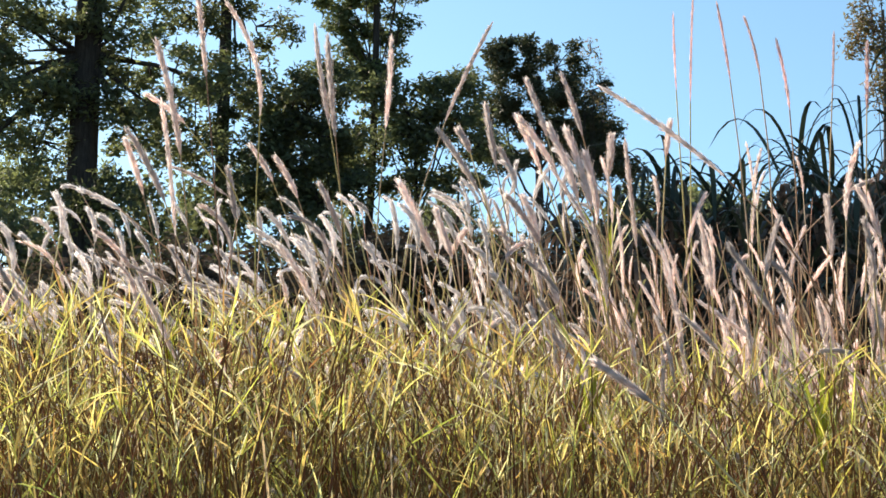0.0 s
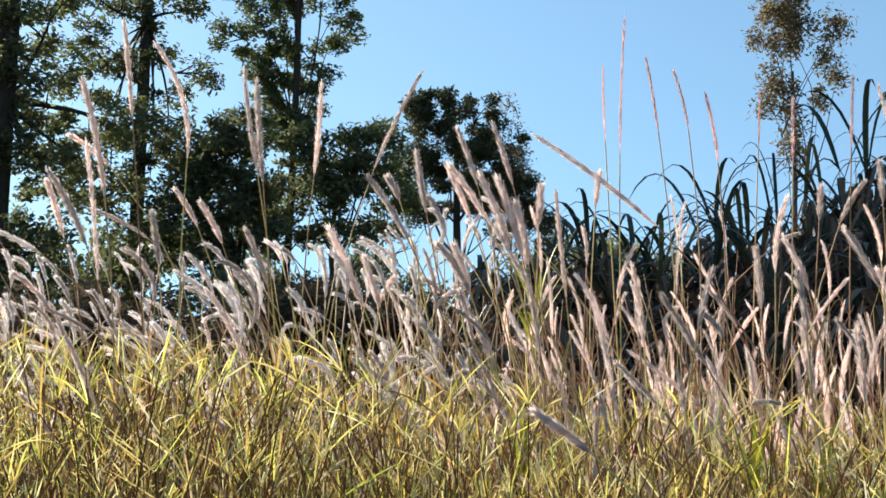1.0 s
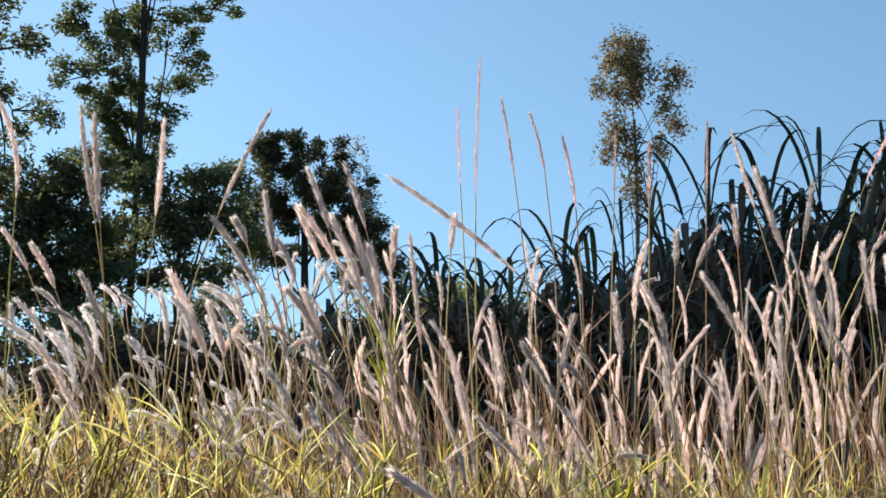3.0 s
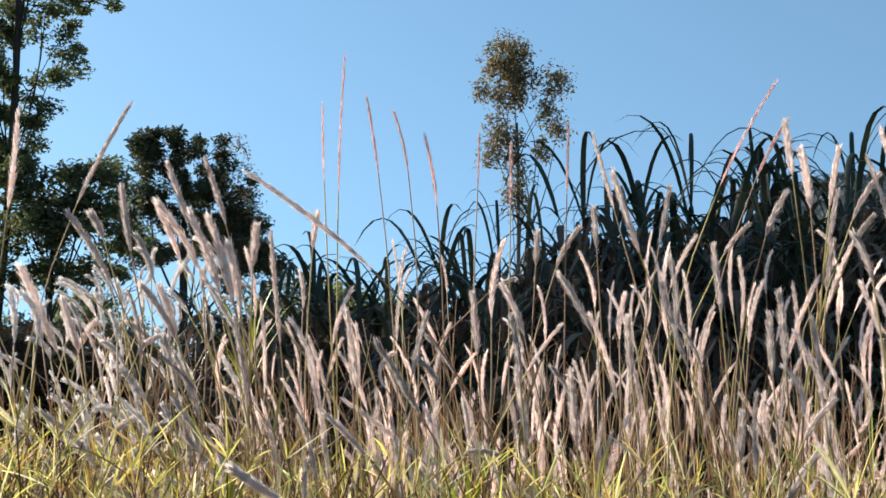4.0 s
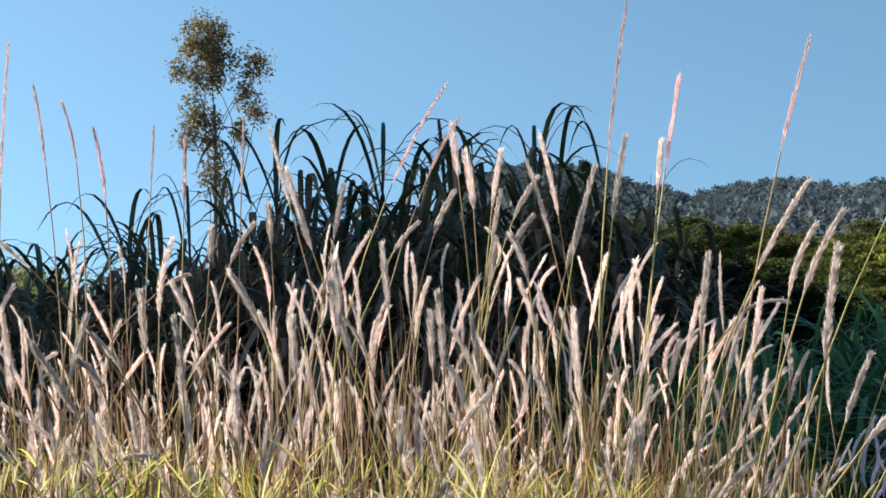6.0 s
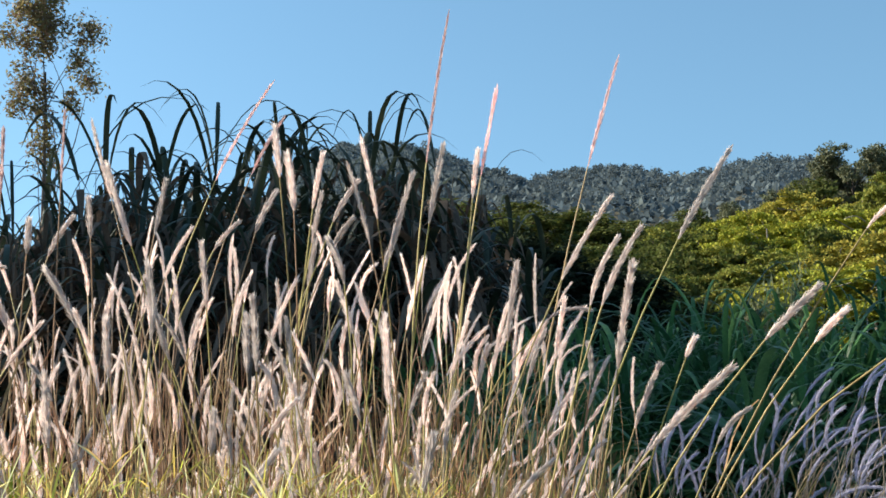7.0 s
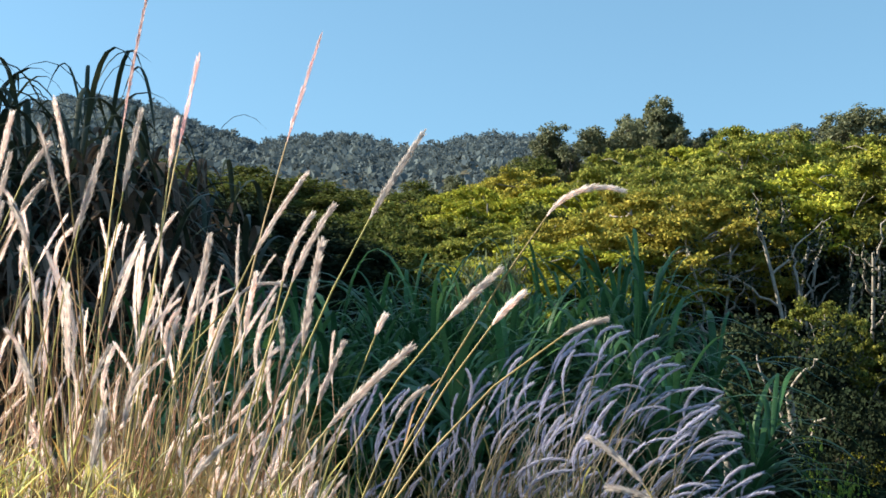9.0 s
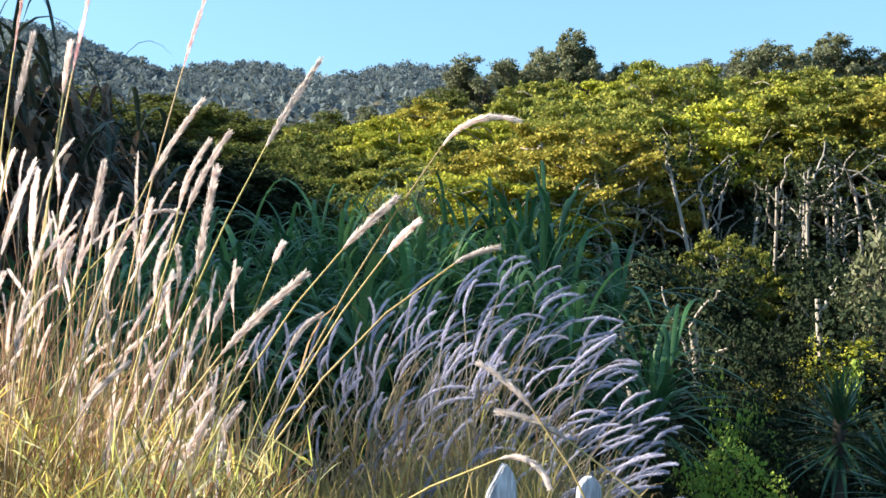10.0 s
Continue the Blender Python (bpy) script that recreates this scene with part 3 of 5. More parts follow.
shrubs("far_shrub", "dark green shrub at the foot of the trees", LEAF_DARK,
       [(23, 24, 2.2, 6.5), (20, 30, 2.4, 7.2), (17, 25, 2.2, 7.6), (24.8, 27, 2.4, 7.6), (21.6, 28, 1.8, 7.6), (18.4, 29, 1.8, 8.0), (15.4, 27, 1.8, 7.4), (14, 31, 2.6, 7.4), (11, 26, 2.2, 5.6), (7.5, 33, 2.0, 6.4), (5, 26, 1.6, 4.8), (2.5, 34, 1.8, 6.6), (0, 30, 2.0, 5.4), (9.2, 31, 1.2, 7.0), (4.0, 32, 1.0, 6.9), (-2, 33, 2.4, 6.3), (-4.5, 28, 2.0, 6.8), (-6.5, 32, 2.6, 7.0), (26, 28, 3, 6.4), (-9, 30, 2.5, 6.5)],
       40, "shrubs below the trees")

shrubs("scrub", "dark brown-green scrub behind the pale plumes", LEAF_BROWN,
       [(26, 13, 1.6, 4.2), (23.5, 14.5, 1.7, 4.6), (21, 13, 1.6, 3.8), (18.5, 14.5, 1.8, 4.4), (16, 13.5, 1.6, 3.6), (13.5, 14.5, 1.8, 4.0), (11, 13.5, 1.7, 3.6), (8.5, 15, 1.9, 4.4), (6, 14, 1.7, 4.2), (3.5, 15, 1.8, 4.8), (1, 14, 1.7, 4.8), (-1.5, 15, 1.8, 5.6), (-4, 14, 1.6, 5.8)],
       140, "scrub behind the grass")

# ---- wooded slope ----
def umbrella(seed, leaf, label, name="spreading_tree", pads=76, per=760):
    """A spreading tree about 8 m high: crooked pale limbs, crown of thin leafy pads in tiers with gaps between."""
    r = np.random.default_rng(seed)
    root = thing(name, label, "tree", "trees on the slope")
    q, a = 3.2 * np.sqrt(np.linspace(0.01, 1, pads)), np.arange(pads) * 2.4 + r.normal(size=pads) * 0.35
    c = np.stack([q * np.cos(a), q * np.sin(a), 7.2 - 0.11 * q * q - 0.5 * (np.arange(pads) % 3) + r.normal(size=pads) * 0.14], 1)
    size = r.uniform(0.55, 1.2, (pads, 1, 1))
    tilt = r.normal(size=(pads, 1, 2)) * 0.22
    # every pad is a handful of flat sprays, so its outline is uneven
    n_spray = 9
    ang, far = r.uniform(0, 2 * math.pi, (pads, n_spray)), r.uniform(0.05, 1, (pads, n_spray)) ** 0.6
    spray = np.stack([far * np.cos(ang), far * np.sin(ang), -0.10 * far + r.normal(size=(pads, n_spray)) * 0.09], 2) * 0.72
    which = r.integers(n_spray, size=(pads, per))
    d = unit(r.normal(size=(pads, per, 3))) * r.uniform(0, 1, (pads, per, 1)) ** 0.5 * [0.34, 0.34, 0.10]
    local = spray[np.arange(pads)[:, None], which] + d
    local[..., 2] += np.sum(local[..., :2] * tilt, axis=2)
    pts = (c[:, None] + local * size * [1, 1, 0.85]).reshape(-1, 3)
    n = len(pts)
    k = r.uniform(0.6, 1.35, n)
    line = bezier((0, 0, -0.4), (r.normal() * 0.5, r.normal() * 0.5, 1.2), (r.normal() * 0.5, r.normal() * 0.5, 2.2), (r.normal() * 0.3, r.normal() * 0.3, 3.4), 8)
    part("trunk", mesh_of("trunk", *tubes(line[None], np.linspace(0.15, 0.09, 8), 8), BARK_PALE, True), root)
    forks = []
    for i in range(9):
        ll = limb_line(line[r.integers(3, 8)], c[(i * 8 + 1) % pads] - [0, 0, 0.2], r, 10, 0.2)
        ll[1:-1] += r.normal(size=(8, 3)) * 0.09
        forks.append(ll)
        part("limb", mesh_of("limb", *tubes(ll[None], np.linspace(0.075, 0.02, 10), 6), BARK_PALE, True), root)
    starts = np.concatenate([f[3:9] for f in forks])
    near = starts[np.argmin(np.linalg.norm(c[:, None] - starts[None], axis=2), axis=1)]
    tl = np.stack([limb_line(u, v - [0, 0, 0.05], r, 6, 0.16) for u, v in zip(near, c)])
    tagged(part("branch_mass", mesh_of("branch_mass", *tubes(tl, np.linspace(0.03, 0.01, 6), 4), BARK_PALE), root), kind="stuff")
    part("crown", mesh_of("crown", *leaves(pts, r.normal(size=(n, 3)) * [1, 1, 0.3], r.normal(size=(n, 3)) * 0.75 + [0, 0, 0.9], 0.105 * k, 0.075 * k), leaf), root)
    return root


def round_crown(seed, leaf, label, name="round_crown_tree"):
    r = np.random.default_rng(seed)
    blobs = []
    for i in range(14):
        d = unit(r.normal(size=3))
        blobs.append(((d[0] * 1.9, d[1] * 1.9, 5.2 + d[2] * 1.7), (r.uniform(0.7, 1.1), r.uniform(0.7, 1.1), r.uniform(0.5, 0.8))))
    return make_tree(name, label, blobs, 5.2, 0.16, leaf, BARK, seed, clumps=280, per=56, spread=(0.17, 0.17, 0.11), leaf_len=0.15, leaf_wid=0.09, flat=0.7, limbs=10, twigs=60, group="trees on the slope")


def settle(kinds, spots, nominal, seed):
    """Stand copies of kinds at (bearing, distance, top elevation, breadth)."""
    r = np.random.default_rng(seed)
    used = set()
    for i, (b, d, e, w) in enumerate(spots):
        k = kinds[i % len(kinds)]
        p = polar(b, d)
        z0 = float(ground_z(p[0], p[1]))
        h = max(height_at(e, d) - z0, 2.0) / nominal
        m = pose(p[0], p[1], z0 - 0.15, 0, 0, r.uniform(0, 360)) @ Matrix.Diagonal((w, w, h, 1))
        if k.name in used:
            c = copy_thing(k, Matrix.Identity(4))
            c.matrix_basis = m
        else:
            used.add(k.name)
            k.matrix_basis = m


YELLOW = [umbrella(60 + i, leaf, "spreading yellow-green tree with layered crown and crooked pale limbs") for i, leaf in enumerate([LEAF_YELLOW, LEAF_LIME, LEAF_YELLOW, LEAF_OLD, LEAF_LIME])]
canopy = lambda b: float(np.interp(b, [-72, -66, -62, -58, -54, -50, -46, -42, -38], [9.7, 9.6, 9.4, 9.4, 9.1, 8.6, 7.9, 7.4, 7.0]))
rf = np.random.default_rng(64)
spots = []
for d0, drop, step, first, last in [(47, 0.0, 2.5, -72, -43), (41, 0.9, 2.7, -72, -43), (35.5, 1.9, 2.9, -71, -43), (30, 3.4, 3.3, -56, -44)]:
    b = first + rf.uniform(0, 1.5)
    while b < last:
        spots.append((b, d0 + rf.normal() * 1.0, canopy(b) - drop * (0.5 if b < -55 else 1.0) + rf.normal() * 0.4, rf.uniform(0.66, 0.95)))
        b += step * 1.35 * rf.uniform(0.7, 1.3)
spots += [(-61.4, 27, 2.6, 0.45), (-66.9, 23, -1.4, 0.45)]
rf.shuffle(spots)
settle(YELLOW, [tuple(q) for q in spots], 7.5, 1)
MID = [round_crown(70 + i, LEAF_MID, "dark green round-crowned tree on the slope") for i in range(3)]
slope = [(-31, 48, 8.8, 1.4), (-34.2, 44, 8.3, 1.3), (-36.8, 47, 8.5, 1.3), (-39.2, 50, 8.1, 1.3), (-45.4, 40, 7.2, 1.1), (-52.6, 40, 8.2, 1.1), (-60.6, 40, 8.6, 1.1), (-42.0, 56, 7.8, 1.2), (-44.0, 62, 7.9, 1.2), (-47.0, 60, 8.3, 1.2), (-50.0, 66, 9.1, 1.3), (-37.0, 34, 5.9, 1.2), (-34.5, 36, 6.5, 1.3), (-39.0, 38, 6.6, 1.2), (-46.2, 38, 5.6, 1.1)]
slope += [(-32.0, 34, 6.0, 1.3), (-68, 56, 9.0, 1.4), (-64, 58, 9.2, 1.3), (-41.4, 41, 7.0, 1.1), (-42.6, 31, 5.0, 0.9), (-39.5, 35, 6.6, 0.8), (-41.2, 38, 7.0, 0.8), (-42.4, 35, 6.0, 0.75), (-40.4, 31, 5.2, 0.75), (-43.0, 41, 7.5, 0.8), (-43.6, 37, 6.2, 0.9), (-49.0, 38, 7.2, 0.9), (-56.2, 40, 8.2, 0.9), (-64.2, 40, 8.4, 1.0)]
settle(MID, slope, 7.7, 3)
settle([round_crown(78, LEAF_SHADE_DARK, "tree with shade put into its near-black leaves", "shaded_tree")], [(-52.5, 38, 5.0, 1.1), (-55, 39, 5.4, 1.2), (-57.5, 37, 5.6, 1.2), (-60, 38, 5.6, 1.2), (-62.5, 37, 5.6, 1.2), (-65, 38, 5.6, 1.2), (-67.5, 37, 5.4, 1.2), (-70, 38, 5.4, 1.2), (-61, 33, 3.4, 1.0), (-65.5, 33, 3.2, 1.0), (-57, 33, 3.0, 1.0), (-34.0, 27, 7.4, 1.0), (-35.8, 28, 7.6, 1.1), (-37.6, 29, 7.0, 1.0), (-39.2, 30, 6.2, 0.9), (-35.0, 25, 5.0, 1.0), (-37.0, 25.5, 4.6, 1.0), (-40.4, 31, 5.0, 0.9), (-46.2, 33, 4.4, 0.9), (-50.2, 34, 5.0, 0.9), (-43.8, 31, 4.0, 0.8)], 7.7, 6)
DUSKY = [round_crown(75 + i, LEAF_DUSK, "grey-green leafy tree standing out on the ridge", "ridge_tree") for i in range(2)]
settle(DUSKY, [(-54.3, 90, 11.4, 1.0), (-54.1, 92, 10.9, 1.15), (-54.6, 91, 10.7, 1.2), (-50.6, 88, 10.6, 1.2), (-51.8, 92, 9.9, 1.0), (-53.2, 90, 10.0, 1.0), (-49.4, 90, 9.6, 1.1), (-63.2, 86, 10.9, 1.3), (-65.4, 88, 10.9, 1.2), (-61.3, 88, 10.2, 1.2), (-64.6, 86, 10.3, 1.1),
               (-48.0, 84, 8.7, 0.8), (-45.6, 80, 8.0, 0.7), (-66.5, 90, 10.4, 1.2), (-56.6, 92, 9.9, 0.9), (-58.6, 94, 9.7, 0.8)], 7.7, 4)
shrubs("pale_shrub", "pale grey-green feathery shrub behind the cane", LEAF_GREY, [(-47.4, 17, 0.75, 5.6), (-46.4, 17.5, 0.7, 5.0), (-48.4, 17.5, 0.6, 4.8)], 88, "pale shrubs", leaf_len=0.09, leaf_wid=0.025, per=80, spread=0.12)
shrubs("slope_shrub", "yellow-green shrub in the dip below the trees, sunlight put into its leaves", LEAF_SUNLIT,
       [(-61.4, 15, 0.6, -5.6), (-62.8, 15.5, 0.65, -5.8), (-61.9, 19, 0.6, -3.2), (-63.4, 18, 0.6, -4.6), (-60.6, 17, 0.45, -6.8), (-66.4, 20, 0.6, -2.8), (-63.8, 16, 0.5, -7.4), (-62.0, 18, 0.4, -4.4)], 80, "shrubs in the dip", leaf_len=0.11, leaf_wid=0.065, clumps=46, per=26, spread=0.17)
shrubs("grey_shrub", "grey-green leafy shrub at the edge of the trees", LEAF_DUSK, [(-67.8, 25, 1.7, 2.6), (-69.6, 25, 1.8, 2.2), (-59.4, 27, 1.2, 1.6)], 92, "shrubs in the dip", leaf_len=0.09, leaf_wid=0.05)
shrubs("dip_shrub", "shrub in the dip below the trees, shade put into its near-black leaves", LEAF_SHADE_DARK,
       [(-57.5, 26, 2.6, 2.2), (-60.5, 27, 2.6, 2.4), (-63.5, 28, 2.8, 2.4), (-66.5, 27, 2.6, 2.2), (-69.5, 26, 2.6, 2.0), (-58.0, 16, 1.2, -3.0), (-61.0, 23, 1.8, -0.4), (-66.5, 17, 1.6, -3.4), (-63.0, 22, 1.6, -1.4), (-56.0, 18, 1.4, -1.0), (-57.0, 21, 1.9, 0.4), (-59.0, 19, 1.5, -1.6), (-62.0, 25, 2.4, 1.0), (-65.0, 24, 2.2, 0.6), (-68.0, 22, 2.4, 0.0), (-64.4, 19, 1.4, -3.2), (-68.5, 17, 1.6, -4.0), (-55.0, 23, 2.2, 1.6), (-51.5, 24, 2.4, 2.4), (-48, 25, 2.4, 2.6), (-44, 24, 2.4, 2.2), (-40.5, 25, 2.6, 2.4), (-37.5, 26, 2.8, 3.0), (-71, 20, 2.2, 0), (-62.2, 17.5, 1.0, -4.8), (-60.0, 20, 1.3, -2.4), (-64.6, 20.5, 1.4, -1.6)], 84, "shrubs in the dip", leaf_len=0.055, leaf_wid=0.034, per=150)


def rounded(line, s):
    """A line through bends cut round, with s points."""
    for _ in range(2):
        mid = np.concatenate([line[:-1] * 0.75 + line[1:] * 0.25, line[:-1] * 0.25 + line[1:] * 0.75], 1).reshape(-1, 3)
        line = np.concatenate([line[:1], mid, line[-1:]])
    at = np.linspace(0, len(line) - 1, s)
    return np.stack([np.interp(at, np.arange(len(line)), line[:, k]) for k in range(3)], 1)


def pale_trunks():
    """Crooked pale stems with few leaves, close together in the shade under the canopy."""
    r = np.random.default_rng(90)
    spots = [(-61.2, 21, -1.2), (-57.4, 15, -2.2), (-64.9, 22, -0.4)]
    spots += [(b + r.normal() * 0.25, r.uniform(28.5, 34), r.uniform(3.4, 5.4)) for b in np.linspace(-55.5, -70, 34)]
    for b, d, e1 in spots:
        p = polar(b, d)
        stout = 1.7 if d < 25 else 1.0
        z0 = float(ground_z(p[0], p[1])) - 0.2
        root = thing("bare_tree", "pale crooked nearly leafless tree in the shade", "tree", "bare trees", at=(p[0], p[1], z0))
        top = height_at(e1, d) - z0
        line = np.linspace((0, 0, 0), (r.normal() * 0.5, r.normal() * 0.3, top), 6)
        line[1:] += np.cumsum(r.normal(size=(5, 3)) * [0.17, 0.17, 0.03], axis=0)
        line = rounded(line, 12)
        part("trunk", mesh_of("trunk", *tubes(line[None], np.linspace(0.064, 0.03, 12) * r.uniform(0.7, 1.3) * stout, 7), BARK_PALE, True), root)
        ends = []
        for k in (4, 5, 6, 7, 8, 9, 10):
            end = line[k] + [r.normal() * 0.9, r.normal() * 0.5, r.uniform(0.3, 1.2)]
            limb = limb_line(line[k], end, r, 9, 0.1)
            limb[1:-1] += r.normal(size=(7, 3)) * 0.03
            ends.append(limb[3:])
            part("limb", mesh_of("limb", *tubes(limb[None], np.linspace(0.034, 0.012, 9), 5), BARK_PALE, True), root)
        ends = np.concatenate(ends)
        tufts = ends[r.integers(len(ends), size=34)]
        pts = (tufts[:, None] + r.normal(size=(34, 12, 3)) * 0.13).reshape(-1, 3)
        n = len(pts)
        # these few leaves have the shade in their colour too
        part("sparse_leaves", mesh_of("sparse_leaves", *leaves(pts, r.normal(size=(n, 3)), r.normal(size=(n, 3)) + [0, 0, 1], np.full(n, 0.12), np.full(n, 0.07)), LEAF_SHADE_DARK), root)


pale_trunks()

def hill_woods():
    """The wood that covers the far slope, one canopy of leafy crowns."""
    r = np.random.default_rng(95)
    pts, size, face = [], [], []
    for k in range(1500):
        b = r.uniform(-70, -24)
        d = 85 + 295 * r.uniform()
        p = polar(b, d)
        z = float(ground_z(p[0], p[1]))
        rad = r.uniform(0.9, 1.9) * (0.75 + d / 900) * (d / 300) ** 0.8
        n = 150
        # each crown is a heap of smaller domes
        lumps = unit(r.normal(size=(9, 3))) * [0.6, 0.6, 0.45]
        lumps[:, 2] = np.abs(lumps[:, 2])
        dirs = unit(r.normal(size=(n, 3)))
        q = (lumps[r.integers(9, size=n)] + dirs * r.uniform(0.4, 0.55, (n, 1))) * [1, 1, r.uniform(0.8, 1.3)]
        pts.append(np.array([p[0], p[1], z + rad * r.uniform(0.3, 0.7)]) + q * rad)
        face.append(dirs)
        size.append(np.full(n, 0.1 + d / 600))
    # leafy undergrowth over the ground between the crowns
    low_b, low_d = r.uniform(-72, -22, 26000), r.uniform(60, 385, 26000)
    low_p = polar(low_b, low_d)
    low_p[:, 2] = ground_z(low_p[:, 0], low_p[:, 1]) + r.uniform(0.1, 0.7, 26000)
    pts.append(low_p)
    face.append(np.tile([0.0, 0.0, 1.0], (26000, 1)))
    size.append(0.4 + low_d / 220)
    pts, size, face = np.concatenate(pts), np.concatenate(size), np.concatenate(face)
    n = len(pts)
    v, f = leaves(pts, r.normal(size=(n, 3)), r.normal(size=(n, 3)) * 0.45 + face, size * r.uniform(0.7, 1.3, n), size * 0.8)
    tagged(new("hill_wood", mesh_of("hill_wood", v, f, LEAF_HAZED)), "distant wood covering the hill up to its ridge, haze put into its grey-blue leaves", "wood", kind="stuff")


hill_woods()


# ---- cane ----
def cane_kind(seed, leaf, label, spread=0.8, top=4.0, n_leaf=76, arch=11, group="cane hedge", long=1.25, wide=0.056, old=None, fall=1.1, arch_fall=0.62):
    """A clump of cane: jointed stems, a thick mass of strap leaves and long arching leaves on top."""
    r = np.random.default_rng(seed)
    root = thing("cane_clump", label, "cane", group)
    k = 5
    foot = np.concatenate([r.normal(size=(k, 2)) * 0.22, np.zeros((k, 1))], 1)
    tip = foot + np.concatenate([r.normal(size=(k, 2)) * 0.35, r.uniform(0.66, 0.82, (k, 1)) * top], 1)
    lines = bezier(foot, foot + (tip - foot) * 0.3 + [0, 0, 0.3], foot + (tip - foot) * 0.7, tip, 7)
    for q in lines:
        part("stem", mesh_of("stem", *tubes(q[None], np.array([0.017, 0.016, 0.015, 0.014, 0.012, 0.008, 0.002]), 5), CANE_STEM, True), root)

    def strap(n, lo, hi, ln, wd, spread, fall):
        s = 9
        i = r.integers(k, size=n)
        u = r.uniform(lo, hi, n)
        a = foot[i] + (tip[i] - foot[i]) * u[:, None]
        az = r.uniform(0, 2 * math.pi, n)
        out = np.stack([np.cos(az), np.sin(az), np.zeros(n)], 1)
        ll = ln * r.uniform(0.65, 1.2, n)[:, None]
        sp, fl = r.uniform(0.75, 1.35, (n, 1)) * spread, r.uniform(0.4, 1.4, (n, 1)) * fall
        c1 = a + (out * 0.18 * sp + [0, 0, 0.5]) * ll
        c2 = a + (out * 0.5 * sp + [0, 0, 0.95]) * ll - np.array([0, 0, 1]) * fl * ll * 0.15
        e = a + (out * 0.95 * sp + [0, 0, 0.85]) * ll - np.array([0, 0, 1]) * fl * ll * 0.75
        ln_ = bezier(a, c1, c2, e, s)
        side = np.stack([-np.sin(az), np.cos(az), np.zeros(n)], 1)
        prof = np.array([0.5, 0.85, 1, 1, 0.95, 0.85, 0.65, 0.4, 0.06])
        return ln_, side, wd * prof * r.uniform(0.7, 1.2, (n, 1))

    part("foliage", mesh_of("foliage", *blades(*strap(n_leaf // 5 if old else n_leaf, 0.6 if old else 0.42, 0.9 if old else 0.95, long * (0.7 if old else 0.9), wide * 1.25, 1.0, 1.3 if old else fall), fold=0.25), leaf), root)
    if old:
        part("withered_leaves", mesh_of("withered_leaves", *blades(*strap(n_leaf * 3, 0.05, 0.9, long * 0.6, wide * 1.25, 0.9, 2.2), fold=0.1), old), root, "withered brown hanging leaves")
    ln_, side, wd = strap(arch, 0.92, 1.0, long, wide, spread, arch_fall)
    for i in range(arch):
        part("leaf", mesh_of("leaf", *blades(ln_[i:i + 1], side[i:i + 1], wd[i:i + 1], fold=0.3), leaf), root)
    return root


def hedge(kinds, spots, nominal):
    used = set()
    r = np.random.default_rng(5)
    for i, (b, d, top, w) in enumerate(spots):
        k = kinds[i % len(kinds)]
        p = polar(b, d)
        z0 = float(ground_z(p[0], p[1]))
        m = pose(p[0], p[1], z0, r.normal() * 3, r.normal() * 3, r.uniform(0, 360)) @ Matrix.Diagonal((w, w, (top - z0) / nominal, 1))
        if k.name in used:
            copy_thing(k, Matrix.Identity(4)).matrix_basis = m
        else:
            used.add(k.name)
            k.matrix_basis = m


def skyline(b):
    """Elevation of the hedge's leafy top at a bearing."""
    return float(np.interp(b, [-37, -34, -32, -28, -25, -22, -19, -16, -14, -11, -8, -5, -3, -1], [7.4, 12.6, 14.1, 13.7, 13.9, 13.4, 12.6, 12.0, 10.9, 9.4, 9.2, 8.4, 7.4, 6.4]))


r_ = np.random.default_rng(21)
spots = []
for row, (d0, drop, step) in enumerate([(11.2, 0.9, 1.15), (12.4, 0.3, 1.0), (13.6, 0.0, 1.1), (14.8, 0.4, 1.3)]):
    b = -36.5 + row * 0.4
    while b < -1.0:
        d = d0 + r_.normal() * 0.25
        spots.append((b, d, height_at(skyline(b) + r_.normal() * 0.5, d) - drop + r_.normal() * 0.12, r_.uniform(0.85, 1.15)))
        b += step * r_.uniform(0.8, 1.2)
spots += [(-15.6, 11.6, height_at(12.4, 11.6), 0.5), (-16.2, 12.0, height_at(12.0, 12.0), 0.5), (-7.6, 12.0, height_at(10.2, 12.0), 0.7), (-32.2, 12.6, height_at(14.0, 12.6), 1.0), (-24.8, 12.6, height_at(13.9, 12.6), 0.9)]
hedge([cane_kind(100 + i, CANE, "tall green cane clump with long arching leaves, shade put into their dark colour", old=CANE_OLD, arch=(7, 2, 5, 3, 6, 2)[i], wide=0.054, long=1.05) for i in range(6)], spots, 4.05)

low = lambda b: float(np.interp(b, [-63, -60.3, -58.3, -55.3, -51.3, -47.3, -43.3, -39.3, -35], [-3.6, -1.8, 0.6, 3.0, 5.9, 5.0, 3.8, 3.2, 3.6]))
spots = []
for row, (d0, drop, step) in enumerate([(8.2, 0.5, 2.0), (9.4, 0.2, 1.7), (10.6, 0.0, 1.6)]):
    b = -54.4 + row * 0.5
    while b < -35.0:
        d = d0 + r_.normal() * 0.25
        spots.append((b, d, height_at(low(b) + r_.normal() * 0.4, d) - drop, r_.uniform(0.8, 1.1)))
        b += step * r_.uniform(0.8, 1.2)
hedge([cane_kind(120 + i, CANE_BLUE, "leafy blue-green cane clump in the shade", top=2.9, long=1.0, wide=0.038, n_leaf=120, arch=16, spread=0.45, fall=0.7, arch_fall=0.35, group="shaded cane bank") for i in range(4)], spots, 2.95)


